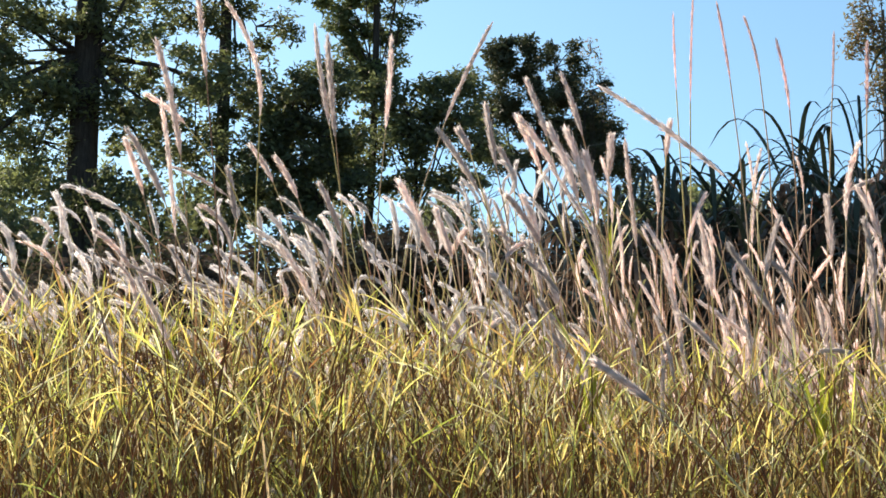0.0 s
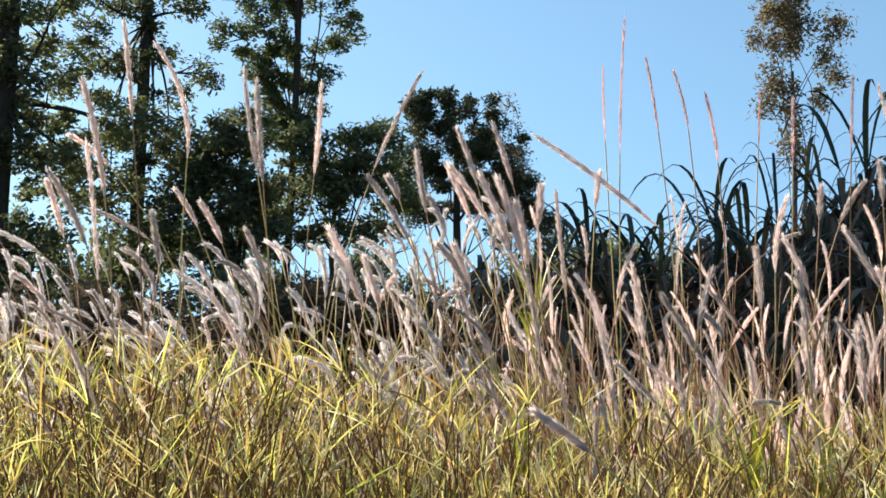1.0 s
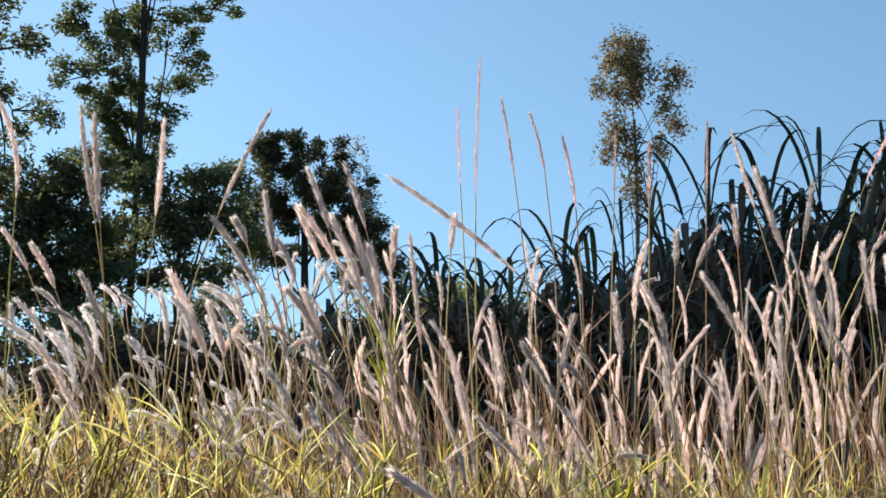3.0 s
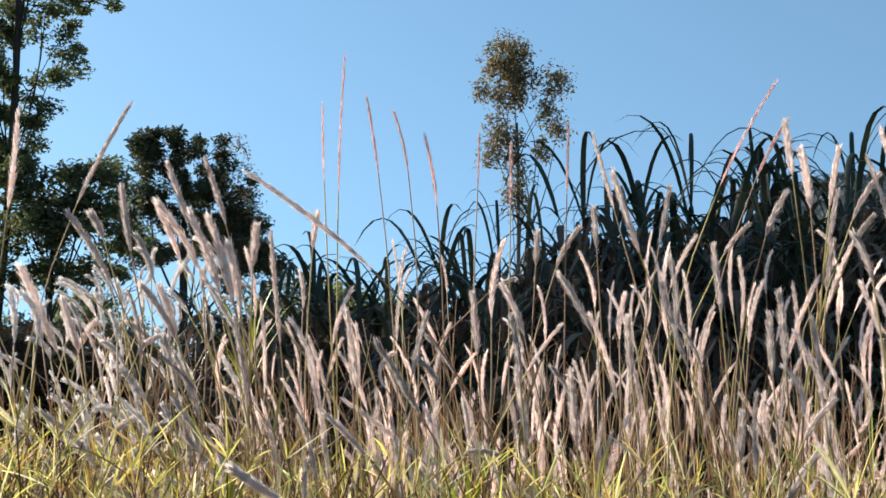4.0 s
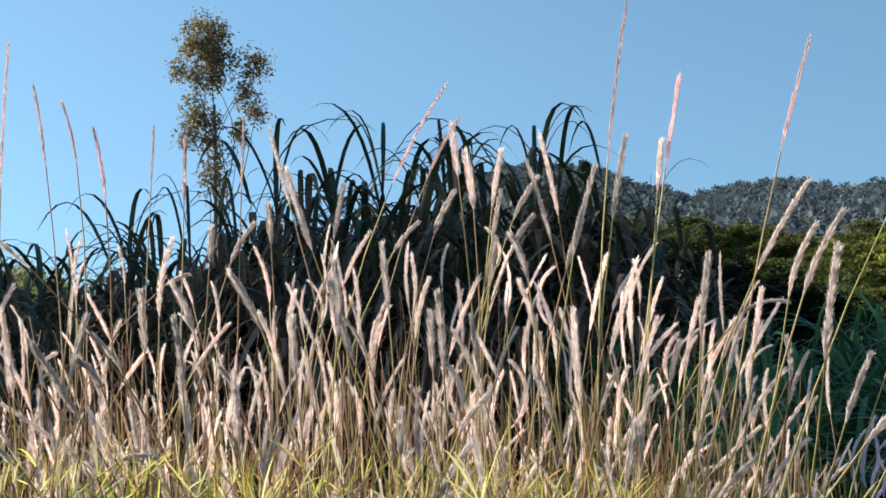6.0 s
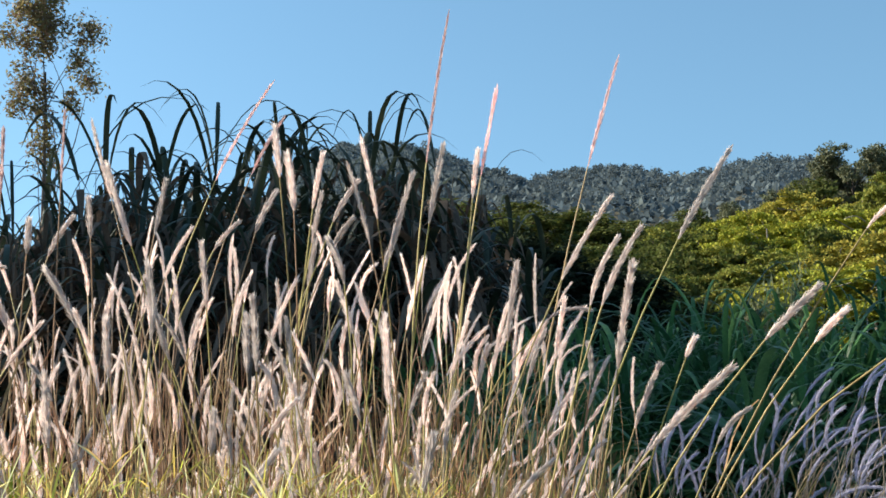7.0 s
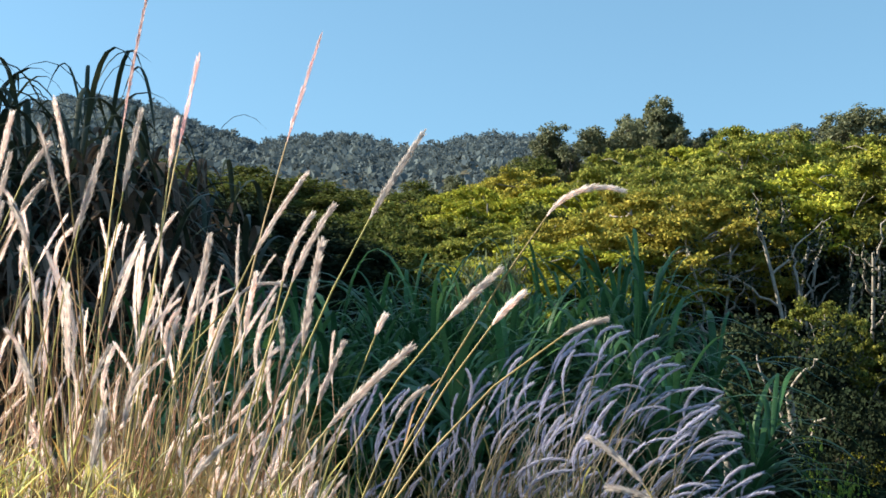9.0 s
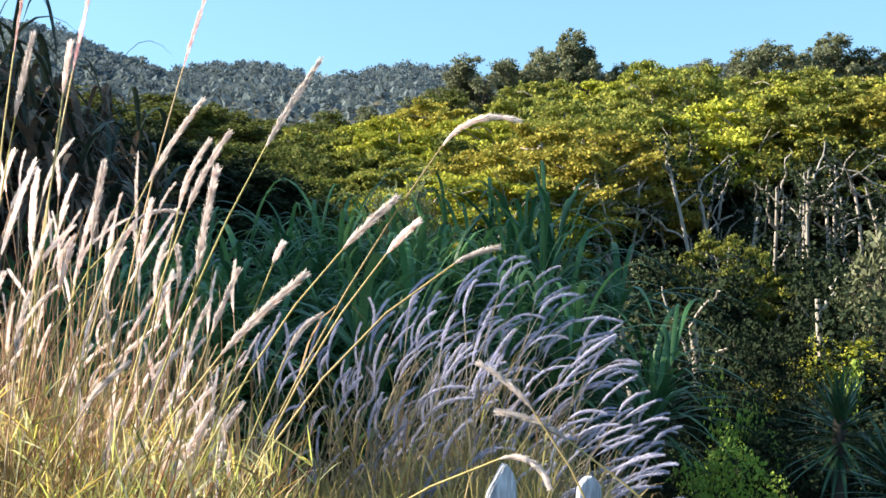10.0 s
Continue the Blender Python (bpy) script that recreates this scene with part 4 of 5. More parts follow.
# ---- yuccas ----
def yucca(bearing, distance, top, seed, spread=0.9):
    r = np.random.default_rng(seed)
    p = polar(bearing, distance)
    z0 = float(ground_z(p[0], p[1]))
    h = top - z0 - 0.5
    root = thing("yucca", "spiky dark green yucca with a rosette of stiff leaves", "yucca", "yuccas", at=(p[0], p[1], z0))
    part("trunk", mesh_of("trunk", *tubes(bezier((0, 0, -0.1), (0.03, 0, h * 0.3), (-0.03, 0.02, h * 0.7), (0, 0, h), 6)[None], np.linspace(0.09, 0.07, 6), 8), BARK, True), root)
    n = 110
    az, el = r.uniform(0, 2 * math.pi, n), np.radians(r.uniform(-40, 85, n))
    d = np.stack([np.cos(az) * np.cos(el), np.sin(az) * np.cos(el), np.sin(el)], 1)
    a = np.stack([np.zeros(n), np.zeros(n), h - 0.35 + 0.35 * (np.sin(el) + 0.6) / 1.6], 1)
    ln = r.uniform(0.6, 0.85, (n, 1)) * spread
    line = bezier(a, a + d * ln * 0.33, a + d * ln * 0.66, a + d * ln - [0, 0, 0.08], 5)
    side = unit(np.cross(d, [0, 0, 1.0]))
    for i in range(n):
        one = blades(line[i:i + 1], side[i:i + 1], np.array([0.03, 0.045, 0.04, 0.028, 0.004]), fold=0.4)
        part("leaf", mesh_of("leaf", *one, YUCCA), root)


yucca(-66.6, 14.0, height_at(-3.1, 14.0), 1)
yucca(-69.0, 11.5, height_at(-4.6, 11.5), 2)

# ---- plume grass ----
def stalk_lines(bearing, distance, top, head, lean, stem_lean, droop, depth):
    """Centre lines of stem and head. All arrays. bearing, distance, top: the tip; lean: of the head, degrees, to the right; droop: how far the head turns on over."""
    rad = np.radians
    right = np.stack([np.cos(rad(bearing)), np.sin(rad(bearing)), np.zeros_like(bearing)], -1)
    away = np.stack([-np.sin(rad(bearing)), np.cos(rad(bearing)), np.zeros_like(bearing)], -1)
    up = np.array([0, 0, 1.0])

    def way(a):
        return unit(right * np.sin(rad(a))[..., None] + up * np.cos(rad(a))[..., None] + away * depth[..., None])

    tip = polar(bearing, distance, top)
    k = 16
    steps = [tip]
    for i in range(k - 1):
        a = lean + droop * (0.5 - i / (k - 2))
        steps.append(steps[-1] - way(a) * (head / (k - 1))[..., None])
    hl = np.stack(steps[::-1], -2)
    neck = hl[:, 0]
    h = np.maximum(neck[:, 2], 0.3)[:, None]
    foot = neck - right * (np.tan(rad(stem_lean))[:, None] * h * 0.8) - away * (depth[:, None] * h * 0.5)
    foot[:, 2] = ground_z(foot[:, 0], foot[:, 1])
    d0 = way(lean - droop * 0.5)
    stem = bezier(foot, foot + (neck - foot) * 0.3 + up * h * 0.12, neck - d0 * h * 0.28, neck, 10)
    return stem, hl


PROFILE = np.interp(np.linspace(0, 1, 16), [0, 0.1, 0.3, 0.6, 0.85, 0.95, 1], [0.4, 0.95, 1.03, 1.0, 0.92, 0.78, 0.25])


def head_mesh(hl, thick, r, hairs=110, ragged=1.0, core=0.54):
    """Fluffy heads: a tapering core and bristles that stand off it towards the tip."""
    n, k, _ = hl.shape
    prof = PROFILE * thick[:, None] * r.uniform(0.82, 1.14, (n, k))
    v1, f1 = tubes(hl, prof * core * 0.8, 7)
    hairs = int(hairs * 1.3)
    u = r.uniform(0, k - 1.7, (n, hairs))
    i = u.astype(int)
    w = (u - i)[..., None]
    rows = np.arange(n)[:, None]
    at = hl[rows, i] * (1 - w) + hl[rows, i + 1] * w
    t = unit(hl[rows, i + 1] - hl[rows, i])
    out = unit(np.cross(t, r.normal(size=(n, hairs, 3))))
    rr = (prof[rows, i])[..., None]
    ln = r.uniform(0.6, 1.15, (n, hairs, 1)) * ragged
    a = at + out * rr * 0.3 - t * rr * 0.5
    e = at + out * rr * (0.62 + 0.42 * ln) + t * rr * 1.3 * ln
    side = unit(np.cross(out, t)) * np.minimum(rr * 0.18, 0.0016)
    v2 = np.stack([a - side, a + side, e], 2).reshape(-1, 3)
    f2 = [np.arange(len(v2)).reshape(-1, 3)]
    return joined([(v1, f1), (v2, f2)])


def stem_blades(stem, r, per):
    """Dry leaves that leave the stems and hang."""
    n = len(stem)
    i = r.integers(2, 7, (n, per))
    a = stem[np.arange(n)[:, None], i].reshape(-1, 3)
    m = len(a)
    az = r.uniform(0, 2 * math.pi, m)
    out = np.stack([np.cos(az), np.sin(az), np.zeros(m)], 1)
    ln = r.uniform(0.18, 0.5, (m, 1))
    fall = r.uniform(-0.2, 1.0, (m, 1)) * [0, 0, 1]
    line = bezier(a, a + (out * 0.12 + [0, 0, 0.5]) * ln, a + (out * 0.4 + [0, 0, 0.85]) * ln - fall * ln * 0.2, a + (out * 0.7 + [0, 0, 0.8]) * ln - fall * ln, 6)
    side = np.stack([-np.sin(az), np.cos(az), np.zeros(m)], 1)
    return blades(line, side, np.array([0.006, 0.008, 0.008, 0.006, 0.004, 0.0006]) * r.uniform(0.7, 1.2, (m, 1)))


def stalk_things(spec, fluff, straw, label, group, seed, hairs=300, ragged=1.0):
    """Single stalks, each a thing. spec rows: bearing, distance, top, head length, head thickness, lean, stem lean, droop."""
    r = np.random.default_rng(seed)
    q = np.array(spec, dtype=float)
    stem, hl = stalk_lines(q[:, 0], q[:, 1], q[:, 2], q[:, 3], q[:, 5], q[:, 6], q[:, 7], r.normal(size=len(q)) * 0.06)
    for i in range(len(q)):
        foot = stem[i, 0].copy()
        root = thing("plume_stalk", label, "plume grass", group, at=tuple(foot))
        part("stem", mesh_of("stem", *tubes(stem[i:i + 1] - foot, np.linspace(0.004, 0.002, 10), 5), straw, True), root)
        part("seed_head", mesh_of("seed_head", *head_mesh(hl[i:i + 1] - foot, q[i:i + 1, 4], r, hairs, ragged), fluff, True), root)
        part("leaf", mesh_of("leaf", *stem_blades(stem[i:i + 1] - foot, r, 1), DRY_BLADE), root)


def scatter(n, b0, b1, d0, d1, top, lean, r, head=(0.11, 0.24), thick=(0.0072, 0.0112), droop=(5, 30), low=0.45, power=0.6, sway=15, nod=0.09):
    """Rows for many stalks: top and lean are functions of the bearing; low: how far below the top the shortest reach (of the height)."""
    b = r.uniform(b0, b1, n)
    d = r.uniform(d0, d1, n)
    t = np.array([top(x) for x in b])
    tall = EYE + d * np.tan(np.radians(t))
    z = tall - (tall * low) * r.uniform(0, 1, n) ** power
    le = np.array([lean(x) for x in b]) + r.normal(size=n) * sway
    hd = r.uniform(*head, n)
    return np.stack([b, d, z, hd, r.uniform(*thick, n) * (0.75 + hd * 1.6), le, le * 0.45 + r.normal(size=n) * 4, np.sign(le) * np.where(r.uniform(size=n) < nod, r.uniform(60, 115, n), r.uniform(*droop, n))], 1)


stalk_things([
    (14.4, 3.60, 2.60, 0.28, 0.0124, -7, -4, -2),
    (13.1, 3.60, 2.54, 0.35, 0.0124, -18, -2, -42),
    (16.1, 3.40, 2.38, 0.32, 0.0151, -13, -2, -10),
    (15.8, 3.40, 2.22, 0.37, 0.0109, -7, 0, -5),
    (16.6, 3.80, 2.30, 0.15, 0.0112, -55, -16, -20),
    (9.1, 4.00, 2.58, 0.33, 0.0128, -9, -4, 5),
    (8.5, 4.00, 2.55, 0.33, 0.0177, -5, 1, 5),
    (5.6, 4.00, 2.55, 0.30, 0.0138, 3, 2, -5),
    (1.0, 4.20, 2.64, 0.37, 0.0124, 25, 9, 8),
    (17.4, 3.80, 2.20, 0.25, 0.0150, -29, -9, -14),
    (17.4, 3.80, 2.17, 0.18, 0.0131, -19, -8, -7),
    (12.0, 4.20, 2.22, 0.15, 0.0124, -33, -11, -16),
], FLUFF, STRAW, "tall plume grass stalk with a long fluffy tan head", "tall plumes against the trees", 300)
stalk_things([
    (12.9, 4.00, 2.12, 0.17, 0.0148, -9, -3, -4),
    (10.9, 4.40, 2.21, 0.17, 0.0151, -30, -10, -14),
    (15.6, 4.20, 2.14, 0.22, 0.0093, -64, -13, -20),
    (5.2, 3.60, 2.04, 0.25, 0.0195, -25, -18, -2),
    (8.9, 4.20, 2.10, 0.20, 0.0165, -24, -7, -13),
    (3.5, 3.80, 2.22, 0.24, 0.0150, -33, -17, -9),
    (2.6, 4.00, 2.25, 0.09, 0.0148, -29, -5, -17),
    (1.3, 3.80, 2.30, 0.20, 0.0150, -10, -11, 3),
    (0.7, 4.00, 2.19, 0.14, 0.0138, -24, -10, -9),
    (0.0, 4.00, 2.30, 0.20, 0.0148, -25, -14, -6),
    (-0.1, 3.80, 2.26, 0.21, 0.0159, -35, -16, -12),
    (-1.5, 3.70, 2.22, 0.25, 0.0182, -22, -8, -10),
], FLUFF, STRAW, "tall plume grass stalk with a long fluffy tan head", "tall plumes against the trees", 312)
stalk_things([
    (-2.1, 3.90, 2.41, 0.21, 0.0125, -19, -10, -5),
    (-2.3, 3.70, 2.21, 0.26, 0.0182, -18, -5, -9),
    (-3.2, 3.80, 2.15, 0.20, 0.0187, -12, -4, -6),
    (-4.4, 4.00, 2.23, 0.13, 0.0167, 4, -1, 4),
    (0.4, 3.60, 2.00, 0.18, 0.0159, -35, -9, -19),
    (-0.4, 3.70, 2.01, 0.15, 0.0146, -21, -10, -6),
    (-3.9, 3.20, 2.23, 0.39, 0.0126, -53, -27, -10),
    (1.0, 4.00, 1.93, 0.12, 0.0118, -51, -13, -28),
    (3.6, 4.00, 2.00, 0.18, 0.0157, -19, -12, -3),
    (2.1, 4.00, 1.93, 0.10, 0.0128, 29, 5, 30),
    (-1.4, 3.40, 1.77, 0.13, 0.0109, -25, -2, -18),
    (-1.2, 3.00, 1.63, 0.08, 0.0103, 48, 7, 50),
], FLUFF, STRAW, "tall plume grass stalk with a long fluffy tan head", "tall plumes against the trees", 324)
stalk_things([
    (-8.2, 3.00, 1.42, 0.22, 0.0135, -46, -35, 8),
], FLUFF, STRAW, "tall plume grass stalk with a long fluffy tan head", "tall plumes against the trees", 336)
stalk_things([
    (-8.1, 4.00, 2.77, 0.45, 0.0069, 2, -1, 3),
    (-7.1, 4.20, 2.66, 0.26, 0.0062, -2, -4, 2),
    (-9.0, 4.20, 2.69, 0.27, 0.0072, -9, -4, -3),
    (-10.2, 4.00, 2.59, 0.20, 0.0069, -14, 1, -12),
    (-11.6, 3.80, 2.47, 0.22, 0.0075, -10, 1, -9),
    (-14.0, 4.20, 2.57, 0.20, 0.0062, 2, 2, -1),
    (-17.9, 4.00, 2.55, 0.23, 0.0069, 2, 1, 0),
    (-15.4, 4.00, 2.49, 0.21, 0.0089, 1, 1, 0),
    (-34.9, 3.64, 2.77, 0.45, 0.0071, 9, 3, 4),
    (-37.0, 3.64, 2.55, 0.27, 0.0089, 11, 8, 1),
    (-42.5, 3.45, 2.57, 0.31, 0.0075, 17, 12, 2),
    (-26.9, 4.02, 2.66, 0.37, 0.0079, 30, 14, 10),
], FLUFF_PINK, STRAW, "tall thin young grass stalk with a slender pink spike", "young pink stalks", 310)
stalk_things([
    (-27.3, 4.22, 2.59, 0.23, 0.0083, 29, 14, 10),
], FLUFF_PINK, STRAW, "tall thin young grass stalk with a slender pink spike", "young pink stalks", 322)
stalk_things([
    (-0.5, 3.94, 2.40, 0.20, 0.0134, -20, -9, -7),
    (-7.0, 4.04, 2.28, 0.12, 0.0138, 7, 0, 6),
    (-18.9, 4.23, 2.57, 0.27, 0.0103, -14, -13, 2),
    (-22.2, 4.03, 2.35, 0.18, 0.0118, 11, 10, -1),
    (-27.6, 3.62, 2.36, 0.17, 0.0151, -7, 2, -7),
    (-30.2, 3.72, 2.35, 0.25, 0.0109, -15, -7, -5),
    (-29.1, 3.82, 2.28, 0.16, 0.0112, 12, 9, 1),
    (-32.7, 3.72, 2.21, 0.19, 0.0118, 18, 12, 2),
    (-30.5, 3.82, 2.20, 0.11, 0.0112, 36, 11, 18),
    (-29.7, 3.62, 2.00, 0.16, 0.0115, -18, -5, -9),
    (-25.5, 3.82, 2.19, 0.12, 0.0093, 41, 12, 20),
    (-27.1, 3.92, 2.30, 0.15, 0.0125, 27, 7, 15),
], FLUFF, STRAW, "plume grass stalk with a fluffy tan head before the dark hedge", "plumes before the hedge", 320)
stalk_things([
    (-28.8, 3.82, 2.14, 0.15, 0.0121, 9, 4, 3),
    (-21.7, 3.43, 2.00, 0.23, 0.0125, -15, -21, 9),
    (-20.3, 3.03, 1.87, 0.14, 0.0125, -3, -6, 4),
    (-26.1, 3.22, 1.89, 0.15, 0.0126, -1, -4, 3),
    (-32.2, 3.12, 1.88, 0.22, 0.0130, -2, -5, 3),
    (-18.9, 4.03, 2.29, 0.13, 0.0128, -4, -1, -2),
    (-18.4, 4.03, 2.23, 0.15, 0.0118, 32, 5, 20),
    (-16.5, 4.03, 2.22, 0.11, 0.0138, 3, 4, -2),
    (-14.9, 3.63, 2.01, 0.16, 0.0133, -24, -2, -17),
    (-13.7, 3.53, 1.98, 0.17, 0.0146, -5, -2, -2),
    (-17.3, 3.53, 2.03, 0.19, 0.0146, -29, -9, -14),
    (-15.6, 4.03, 2.07, 0.08, 0.0089, 66, 12, 20),
], FLUFF, STRAW, "plume grass stalk with a fluffy tan head before the dark hedge", "plumes before the hedge", 332)
stalk_things([
    (-9.6, 3.04, 1.82, 0.20, 0.0133, -32, -25, -1),
    (-11.2, 3.24, 1.79, 0.10, 0.0110, -42, -11, -40),
    (-8.6, 3.24, 1.82, 0.11, 0.0102, -4, -2, -1),
    (-5.0, 3.84, 2.19, 0.33, 0.0121, -6, -6, 1),
    (-7.6, 2.64, 1.65, 0.13, 0.0077, -45, -29, -7),
    (-3.9, 2.24, 1.56, 0.13, 0.0119, -55, -37, -7),
    (-17.9, 2.93, 1.75, 0.17, 0.0121, -4, -8, 4),
    (-15.6, 3.03, 1.76, 0.17, 0.0118, -9, -10, 3),
    (-27.9, 2.72, 1.58, 0.12, 0.0120, 33, 11, 10),
    (-24.9, 3.03, 1.66, 0.11, 0.0111, 4, 0, 3),
    (-15.0, 2.83, 1.56, 0.09, 0.0069, 90, 28, 60),
    (0.2, 3.05, 1.64, 0.07, 0.0089, 45, 8, 40),
], FLUFF, STRAW, "plume grass stalk with a fluffy tan head before the dark hedge", "plumes before the hedge", 344)
stalk_things([
    (-0.9, 3.44, 1.85, 0.09, 0.0092, 55, 5, 60),
], FLUFF, STRAW, "plume grass stalk with a fluffy tan head before the dark hedge", "plumes before the hedge", 356)
stalk_things([
    (-47.4, 3.16, 2.26, 0.26, 0.0114, 31, 21, 5),
    (-56.2, 3.08, 2.09, 0.21, 0.0103, 74, 30, 75),
    (-50.9, 3.07, 1.92, 0.18, 0.0125, 46, 29, 5),
    (-52.0, 2.97, 1.86, 0.11, 0.0100, 45, 27, 10),
    (-55.9, 2.68, 1.79, 0.10, 0.0083, 70, 36, 20),
    (-47.5, 2.76, 1.74, 0.25, 0.0133, 46, 25, 8),
    (-45.4, 3.46, 1.82, 0.06, 0.0109, 26, 16, 5),
    (-42.2, 3.25, 2.17, 0.25, 0.0102, 32, 16, 8),
    (-43.5, 3.16, 2.08, 0.22, 0.0114, 28, 14, 15),
    (-42.4, 3.35, 2.08, 0.20, 0.0106, 24, 11, 25),
    (-43.2, 2.95, 1.98, 0.25, 0.0136, 10, 14, 5),
    (-37.9, 3.34, 2.02, 0.21, 0.0122, 8, 2, 3),
], FLUFF, STEM_GREEN, "plume grass stalk leaning out over the shaded side", "plumes at the open side", 330)
stalk_things([
    (-41.1, 3.45, 1.89, 0.13, 0.0075, 80, 16, 60),
    (-40.0, 3.25, 1.92, 0.16, 0.0094, 10, 9, 3),
    (-34.6, 3.64, 2.39, 0.24, 0.0124, 11, 6, 3),
    (-36.1, 3.64, 2.37, 0.15, 0.0106, 7, 7, 3),
    (-30.8, 3.73, 2.43, 0.25, 0.0109, -11, -3, -5),
    (-27.0, 3.72, 2.46, 0.16, 0.0146, -6, -3, -1),
    (-19.7, 3.80, 2.36, 0.26, 0.0150, -17, -17, 4),
    (-29.2, 3.72, 2.38, 0.17, 0.0109, 11, 4, 5),
    (-30.8, 3.73, 2.30, 0.15, 0.0109, 32, 10, 15),
    (-33.3, 3.53, 2.29, 0.25, 0.0121, 16, 6, 7),
    (-23.9, 3.61, 2.11, 0.19, 0.0124, -5, -2, -2),
    (-29.4, 3.42, 2.10, 0.14, 0.0125, -21, 7, -24),
], FLUFF, STEM_GREEN, "plume grass stalk leaning out over the shaded side", "plumes at the open side", 342)
stalk_things([
    (-26.5, 3.02, 1.92, 0.18, 0.0118, -3, -1, -2),
    (-44.2, 2.96, 1.75, 0.16, 0.0093, 23, 13, 5),
    (-48.0, 2.86, 1.65, 0.11, 0.0076, 44, 21, 40),
    (-34.9, 2.43, 1.62, 0.11, 0.0112, 11, 6, 3),
    (-30.5, 2.92, 1.74, 0.12, 0.0100, -18, -8, -7),
    (-28.6, 2.92, 1.68, 0.11, 0.0100, 38, 9, 20),
    (-54.8, 2.69, 1.56, 0.15, 0.0096, -51, -19, -25),
    (-55.6, 2.69, 1.46, 0.16, 0.0102, -70, -50, -30),
    (-58.2, 2.60, 1.32, 0.13, 0.0092, 120, 56, 95),
], FLUFF, STEM_GREEN, "plume grass stalk leaning out over the shaded side", "plumes at the open side", 354)


top_line = lambda b: float(np.interp(b, [-60, -48, -44.5, -40.5, -36, -32, -28, -20, -12, -5, 0, 4, 9, 14, 20, 26], [-6, 1.0, 4.0, 6.5, 8.6, 9.4, 9.9, 9.3, 9.0, 9.2, 8.2, 6.4, 6.2, 6.4, 6.4, 6.2]))
lean_line = lambda b: float(np.interp(b, [-50, -40, -34, -25, -15, -5, 5, 15, 25], [30, 20, 8, 2, -4, -12, -28, -36, -38]))
r_ = np.random.default_rng(31)
near_rows = scatter(240, -43.5, 24, 2.9, 4.2, top_line, lean_line, r_, low=0.40)
stalk_things(near_rows, FLUFF, STRAW, "dry plume grass stalk with a fluffy tan seed head", "plume grass stand", 32, hairs=260)


def stalk_stuff(name, rows, fluff, straw, label, seed, hairs=170, per=2, core=0.54):
    r = np.random.default_rng(seed)
    stem, hl = stalk_lines(rows[:, 0], rows[:, 1], rows[:, 2], rows[:, 3], rows[:, 5], rows[:, 6], rows[:, 7], r.normal(size=len(rows)) * 0.08)
    root = thing(name, label, "plume grass", kind="stuff")
    tagged(part("stems", mesh_of("stems", *tubes(stem, np.linspace(0.0037, 0.002, 10), 4), straw), root), kind="stuff")
    tagged(part("seed_heads", mesh_of("seed_heads", *head_mesh(hl, rows[:, 4], r, hairs, 1.0 + (0.54 - core) * 2, core), fluff, True), root), kind="stuff")
    tagged(part("leaves", mesh_of("leaves", *stem_blades(stem, r, per), DRY_BLADE), root), kind="stuff")


stalk_stuff("plume_grass", scatter(640, -43, -2, 3.4, 5.6, top_line, lean_line, r_, low=0.55, head=(0.12, 0.28)), FLUFF, STRAW, "dense stand of dry plume grass with tan fluffy heads", 33)
stalk_stuff("plume_grass", scatter(480, -3, 27, 3.4, 5.6, top_line, lean_line, r_, low=0.42, head=(0.07, 0.17), thick=(0.010, 0.0145), droop=(10, 60), power=1.0, sway=21, nod=0.16), FLUFF_BACKLIT, STRAW, "plume grass leaning over, backlight put into its whitened heads", 34)
# bare stems that fill the stand
rows = scatter(1250, -43, 24, 3.0, 6.4, lambda b: top_line(b) - 1.5, lean_line, r_, low=0.3)
r2 = np.random.default_rng(35)
stem, hl = stalk_lines(rows[:, 0], rows[:, 1], rows[:, 2], rows[:, 3], rows[:, 5], rows[:, 6], rows[:, 7], r2.normal(size=len(rows)) * 0.1)
tagged(new("bare_grass_stems", mesh_of("bare_grass_stems", *joined([tubes(stem, np.linspace(0.0032, 0.001, 10), 4), stem_blades(stem, r2, 1)]), BROWN_STEM)), "upright dry brown grass stems without heads", "grass", kind="stuff")

# the clump in the shade, with that shade also put into its colours
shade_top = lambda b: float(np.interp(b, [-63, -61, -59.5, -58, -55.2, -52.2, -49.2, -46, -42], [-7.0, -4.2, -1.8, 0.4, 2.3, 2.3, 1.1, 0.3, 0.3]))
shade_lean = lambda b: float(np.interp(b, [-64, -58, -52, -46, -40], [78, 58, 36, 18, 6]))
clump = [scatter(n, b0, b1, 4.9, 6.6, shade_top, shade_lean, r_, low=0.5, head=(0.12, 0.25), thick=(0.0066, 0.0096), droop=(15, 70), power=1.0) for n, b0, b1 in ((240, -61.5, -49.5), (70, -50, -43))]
stalk_stuff("shaded_plume_grass", np.concatenate(clump), FLUFF_SHADE, STEM_SHADE, "arching plume grass with drooping heads, shade put into their mauve-grey", 36, hairs=260, core=0.3)


